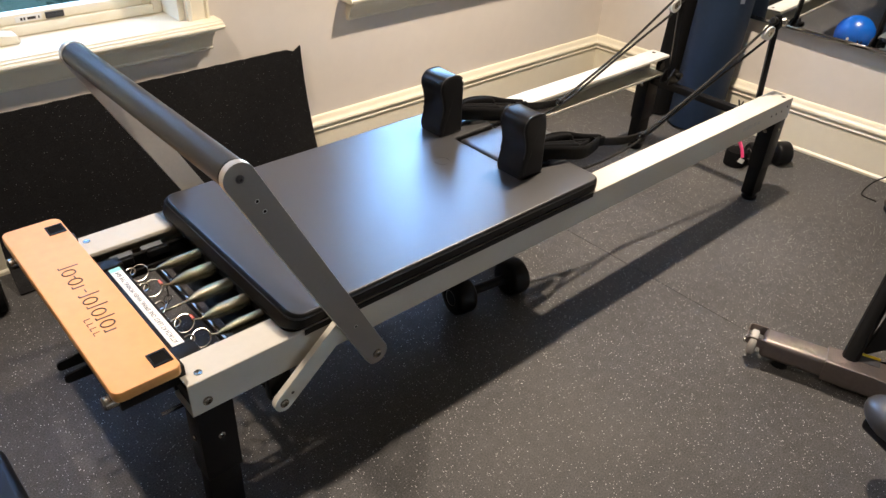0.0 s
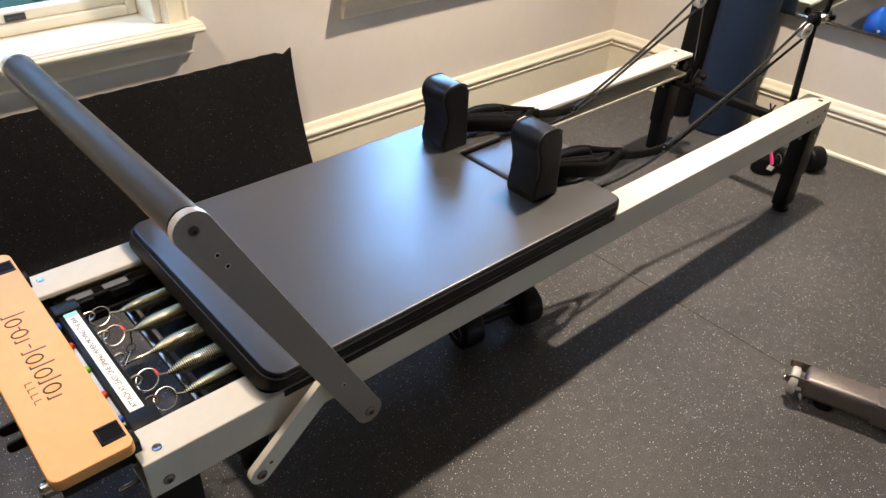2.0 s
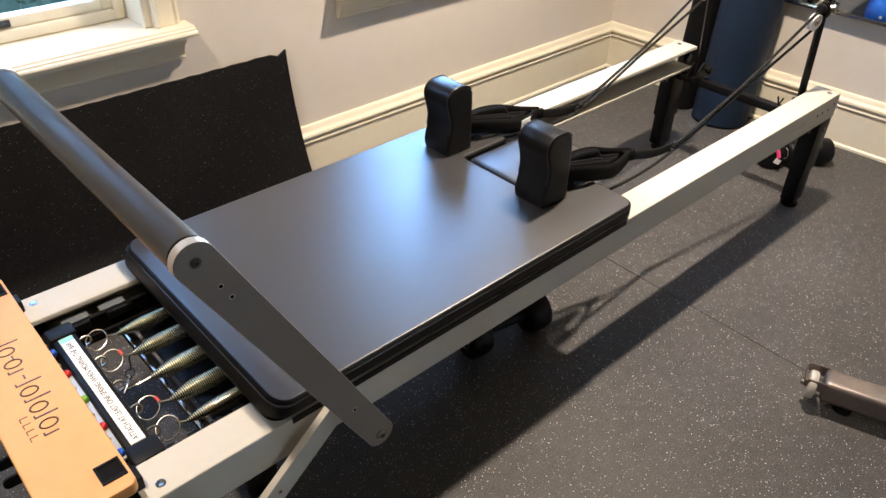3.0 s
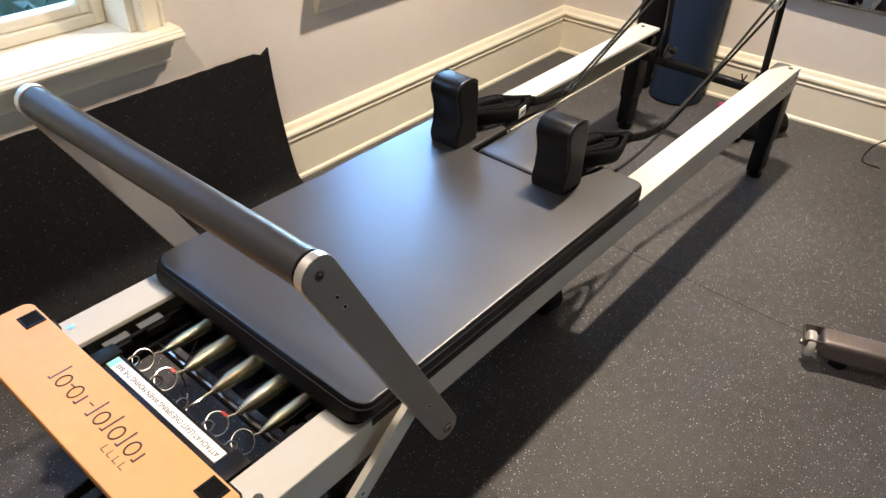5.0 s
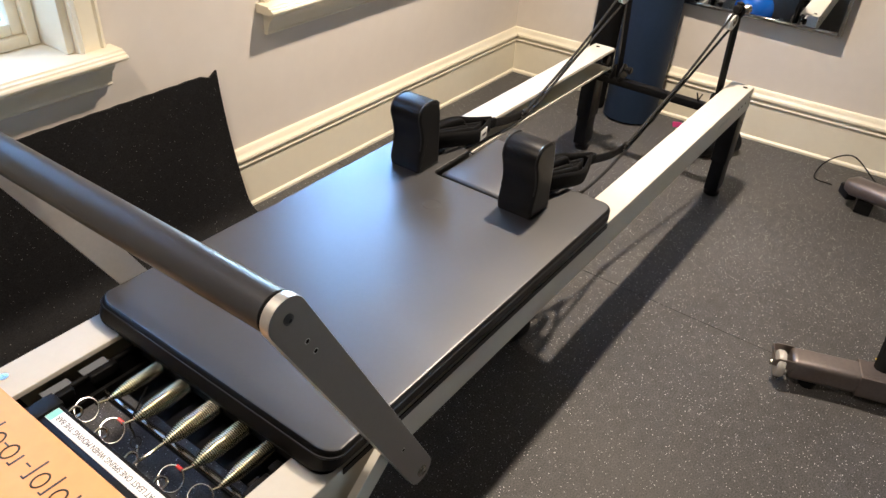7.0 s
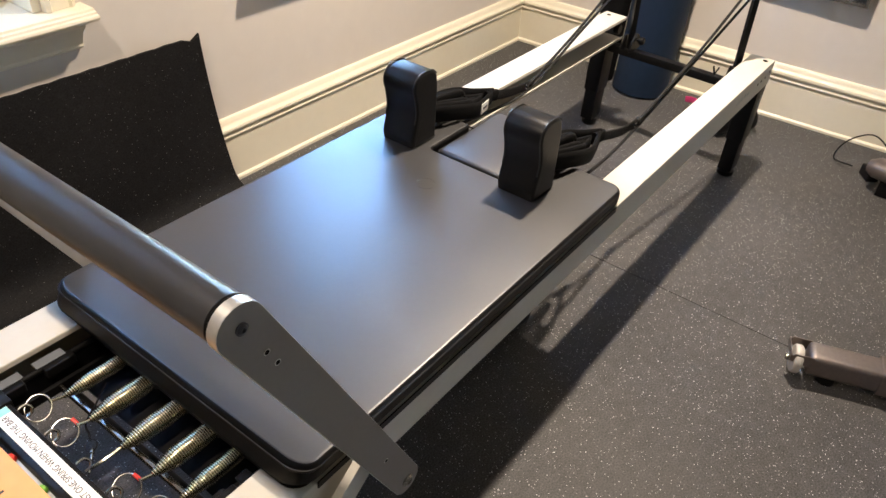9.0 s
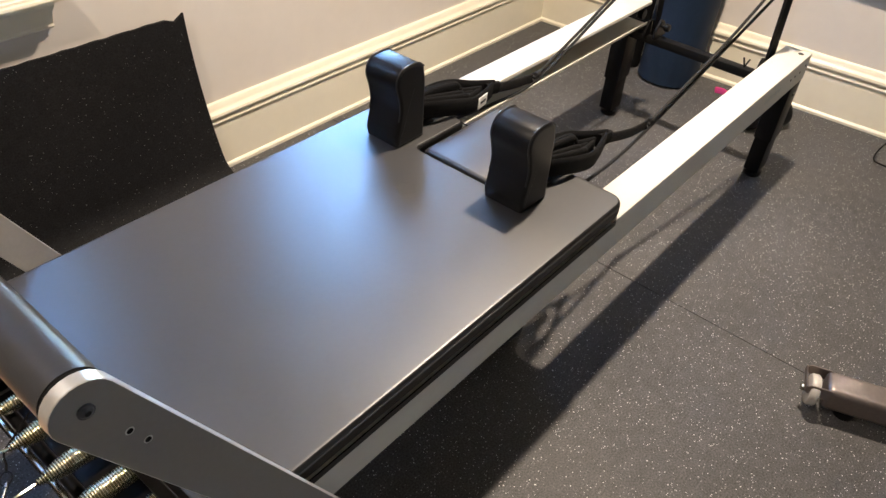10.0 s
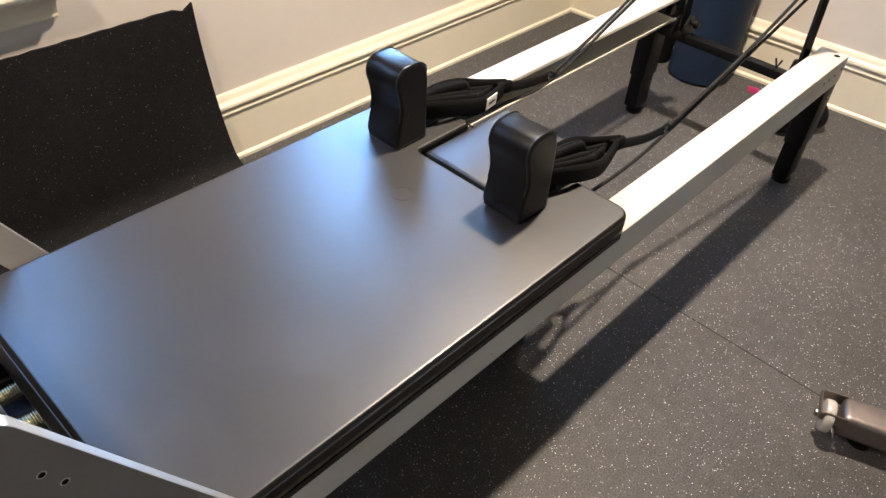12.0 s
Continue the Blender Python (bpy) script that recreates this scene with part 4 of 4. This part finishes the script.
mat_roll(3.23, 1.985, 0.068, 1.1, FABRIC, radians(4), "black exercise mat standing rolled up by the wall")

# inflated ball behind the machine, seen in the mirror
bl = thing("exercise_ball", (1.80, 1.67, 0), "blue inflated exercise ball on the floor under the machine", "ball")
b = bmesh.new()
bmesh.ops.create_uvsphere(b, u_segments=40, v_segments=24, radius=0.115)
part("shell", moved(b, Matrix.Translation((1.80, 1.67, 0.1145))), BALL, bl, smooth=80)
part("valve", lathe([(0, 0.008), (0.004, 0.008), (0.005, 0.005)], (1.80 + 0.114, 1.67, 0.115), (1, 0, 0), 12), LABEL, bl)


# dumbbell under the carriage
def dumbbell(p, axis, r, length, label):
    d = Vector(axis).normalized()
    c = Vector(p)
    ob = thing("dumbbell", (p[0], p[1], 0), label, "dumbbell", "hand weights")
    part("handle", sweep([c - d * length * 0.5, c + d * length * 0.5], 0.016, 14), PLASTIC, ob)
    for s in (-1, 1):
        prof = [(0, r * 0.8), (0.006, r * 0.95), (0.014, r), (0.056, r), (0.064, r * 0.95), (0.070, r * 0.78), (0.069, r * 0.55), (0.066, r * 0.5)]
        hd = part("head", lathe(prof, c + d * s * length * 0.42, d * s, 28), PLASTIC, ob)
        e = c + d * s * (length * 0.42 + 0.068)
        u = d.orthogonal().normalized()
        w = d.cross(u)
        part("ring_mark", sweep([e + (u * math.cos(a) + w * math.sin(a)) * r * 0.42 for a in [2 * math.pi * q / 20 for q in range(21)]], 0.0008, 5), CLEAR, hd)
    return ob


dumbbell((1.470, 1.417, 0.060), (0.99, -0.16, 0), 0.060, 0.16, "black rubber dumbbell on the floor under the machine")
dumbbell((3.14, 1.345, 0.052), (0.6, -0.4, 0), 0.052, 0.06, "small black dumbbell on the floor by the wall")
pk = thing("ankle_weight", (3.02, 1.43, 0), "black ankle weight with a pink strap", "weight")
part("cuff", lathe([(0, 0.030), (0.004, 0.046), (0.05, 0.048), (0.07, 0.044), (0.075, 0.030)], (3.02, 1.43, 0.0), (0, 0, 1), 20), FABRIC, pk)
part("strap", ribbon(bmesh.new(), spline([(2.985, 1.385, 0.060), (3.00, 1.405, 0.090), (3.04, 1.44, 0.096), (3.12, 1.50, 0.085), (3.19, 1.56, 0.05)], 6), 0.012, 0.003), PINK, pk, "pink strap")
part("tag", moved(box(-0.014, 0.014, -0.001, 0.001, -0.010, 0.010, 0.0006, 1), pose(2.978, 1.384, 0.048, 0, 25, -35)), LABEL, pk, "white cloth tag")


# exercise bike: front stabiliser with a wheel, strut and pedal
bk = thing("exercise_bike", (2.0, 0.45, 0), "dark grey exercise bike with transport wheels", "exercise bike")
A, B_ = Vector((1.925, 0.712, 0.060)), Vector((2.133, 0.117, 0.060))
d = (B_ - A).normalized()
yaw = math.degrees(math.atan2(d.y, d.x))
MF = Matrix.Translation(A) @ pose(0, 0, 0, 0, 0, yaw)
st_ = part("stabiliser", moved(box(0.0, 0.63, -0.037, 0.037, -0.032, 0.032, 0.014, 4), MF), BIKE, bk, smooth=50)
sl = prism(rounded([(0.17, -0.040), (0.30, -0.043), (0.46, -0.066), (0.46, 0.066), (0.30, 0.043), (0.17, 0.040)], 0.004, 2), "z", -0.034, 0.0345, 0.004, 2)
part("sleeve", moved(sl, MF), BIKE, st_)
W = A - d * 0.020
W.x -= 0.012
W.z = 0.056
part("transport_wheel", lathe([(-0.012, 0.024), (-0.010, 0.035), (-0.006, 0.038), (0.006, 0.038), (0.010, 0.035), (0.012, 0.024), (0.010, 0.012)], W, d, 28), CLEAR, bk, "worn clear plastic transport wheel")
for s_ in (-1, 1):
    q = prism(rounded([(-0.044, 0.004), (0.012, -0.004), (0.012, 0.029), (-0.036, 0.029), (-0.044, 0.020)], 0.005, 3), "y", s_ * 0.034 - 0.002, s_ * 0.034 + 0.002, 0.001, 1)
    part("fork", moved(q, MF), BIKE, st_)
part("fork_end", moved(box(-0.0455, -0.0425, -0.036, 0.036, 0.006, 0.026, 0.001, 1), MF), BIKE, st_)
part("axle", lathe([(-0.026, 0.007), (-0.022, 0.009), (0.022, 0.006)], W, d, 12), BOLT, st_)
part("foot", lathe([(0, 0.03), (0.02, 0.03), (0.045, 0.02)], (2.105, 0.20, 0), (0, 0, 1), 16), PLASTIC, bk)
part("foot", lathe([(0, 0.024), (0.012, 0.024), (0.03, 0.018)], (A + d * 0.065).xy.to_3d(), (0, 0, 1), 16), PLASTIC, bk)
J = Vector((2.000, 0.500, 0.070))
part("strut", sweep([J, J + Vector((0.115, 0.010, 0.19)), J + Vector((0.30, 0.025, 0.50))], 0.015, 8, flat=1.5), BLACK, bk)
part("frame_beam", sweep([A + d * 0.38 + Vector((0.02, 0, 0.03)), A + d * 0.40 + Vector((0.35, -0.12, 0.16)), A + d * 0.45 + Vector((0.9, -0.25, 0.35))], [0.06, 0.05, 0.045], 12), BIKE, bk)
gp = prism(rounded([(0.0, 0.035), (0.16, 0.035), (0.12, 0.22), (0.06, 0.26)], 0.02, 4), "y", -0.004, 0.004, 0.001, 1)
part("gusset", moved(gp, Matrix.Translation(A + d * 0.25 + Vector((0.04, 0.012, 0))) @ pose(0, 0, 0, 0, 0, -24)), BLACK, bk)
q = box(-0.045, 0.045, -0.022, 0.022, 0, 0.0006)
sk = part("sticker", moved(q, Matrix.Translation(A + d * 0.262 + Vector((0.030, 0.012, 0.0352))) @ pose(0, 0, 0, 0, 0, yaw)), PRINT, bk, "black and yellow warning sticker")
q = box(-0.045, 0.045, 0.010, 0.022, 0.0007, 0.0013)
part("yellow_band", moved(q, Matrix.Translation(A + d * 0.262 + Vector((0.030, 0.012, 0.0352))) @ pose(0, 0, 0, 0, 0, yaw)), YELLOW, sk)
# pedal with toe cage
b = bmesh.new()
bmesh.ops.create_uvsphere(b, u_segments=28, v_segments=16, radius=1)
moved(b, Matrix.Translation((1.735, 0.300, 0.19)) @ Matrix.Rotation(radians(-25), 4, "Z") @ Matrix.Diagonal((0.058, 0.085, 0.045, 1)))
pd = part("pedal", b, PEDAL, bk, "grey pedal with a black toe strap", smooth=80)
part("pedal_base", moved(box(-0.05, 0.05, -0.09, 0.06, -0.02, 0.02, 0.014, 3), Matrix.Translation((1.735, 0.290, 0.155)) @ pose(0, 0, 0, 0, 0, -25)), PLASTIC, pd)
part("toe_strap", ribbon(bmesh.new(), spline([(1.69, 0.275, 0.16), (1.71, 0.285, 0.222), (1.745, 0.295, 0.238), (1.79, 0.31, 0.20)], 6), 0.010, 0.004), FABRIC, pd)
part("crank", sweep([(1.80, 0.25, 0.16), (1.98, 0.16, 0.27)], 0.014, 10), BIKE, bk)

for k in range(12):
    a, r = radians(195 + 14 * (k % 4)), 0.55 + 0.14 * (k // 4)
    q = Vector((r * math.cos(a), r * math.sin(a), math.sqrt(1 - r * r)))
    p = Matrix.Translation((1.735, 0.300, 0.19)) @ Matrix.Rotation(radians(-25), 4, "Z") @ Vector((0.058 * q.x, 0.085 * q.y, 0.045 * q.z))
    part("vent", lathe([(-0.001, 0.002), (0.0006, 0.002)], p, (q.x, q.y, q.z), 8), FABRIC, pd)

# foot of a second machine by the mirror wall, with its power supply
mc = thing("rowing_machine_foot", (3.05, 0.70, 0), "black tubular foot of a training machine by the wall", "exercise machine")
part("tube", sweep([(3.075, 0.815, 0.085), (3.07, 0.79, 0.088), (3.00, 0.40, 0.088)], [0.022, 0.036, 0.036], 18, flat=1.3), BIKE, mc, smooth=50)
part("foot", box(3.03, 3.09, 0.70, 0.76, 0, 0.058, 0.006), PLASTIC, mc)
part("foot", box(2.99, 3.05, 0.44, 0.50, 0, 0.058, 0.006), PLASTIC, mc)
ad = thing("power_adapter", (3.16, 0.84, 0), "black power adapter with a looped cable", "adapter")
part("body", moved(box(-0.035, 0.035, -0.022, 0.022, 0.001, 0.045, 0.005, 3), pose(3.150, 0.805, 0, 0, 0, 35)), PLASTIC, ad)
part("cable", sweep(spline([(3.14, 0.87, 0.03), (3.20, 0.945, 0.012), (3.30, 0.93, 0.05), (3.33, 0.85, 0.09), (3.27, 0.75, 0.05), (3.20, 0.66, 0.006)], 8), 0.003, 8), PLASTIC, ad)

# dark padded things low at the edge of the floor
single("foam_roller", lathe([(0, 0.05), (0.004, 0.066), (0.40, 0.066), (0.404, 0.05)], (0.30, 2.30, 0.066), (-1, 0.12, 0), 28), FABRIC, "black foam roller on the floor by the wall", "foam roller", at=(0.1, 2.3, 0), smooth=50)
single("gym_bench_end", prism(rounded([(-0.45, 0.95), (0.13, 1.10), (0.118, 1.66), (-0.45, 1.75)], 0.05, 6), "z", 0.001, 0.10, 0.02, 3), VINYL_SHADED, "black padded pad on the floor", "pad", at=(-0.1, 1.45, 0), smooth=50)
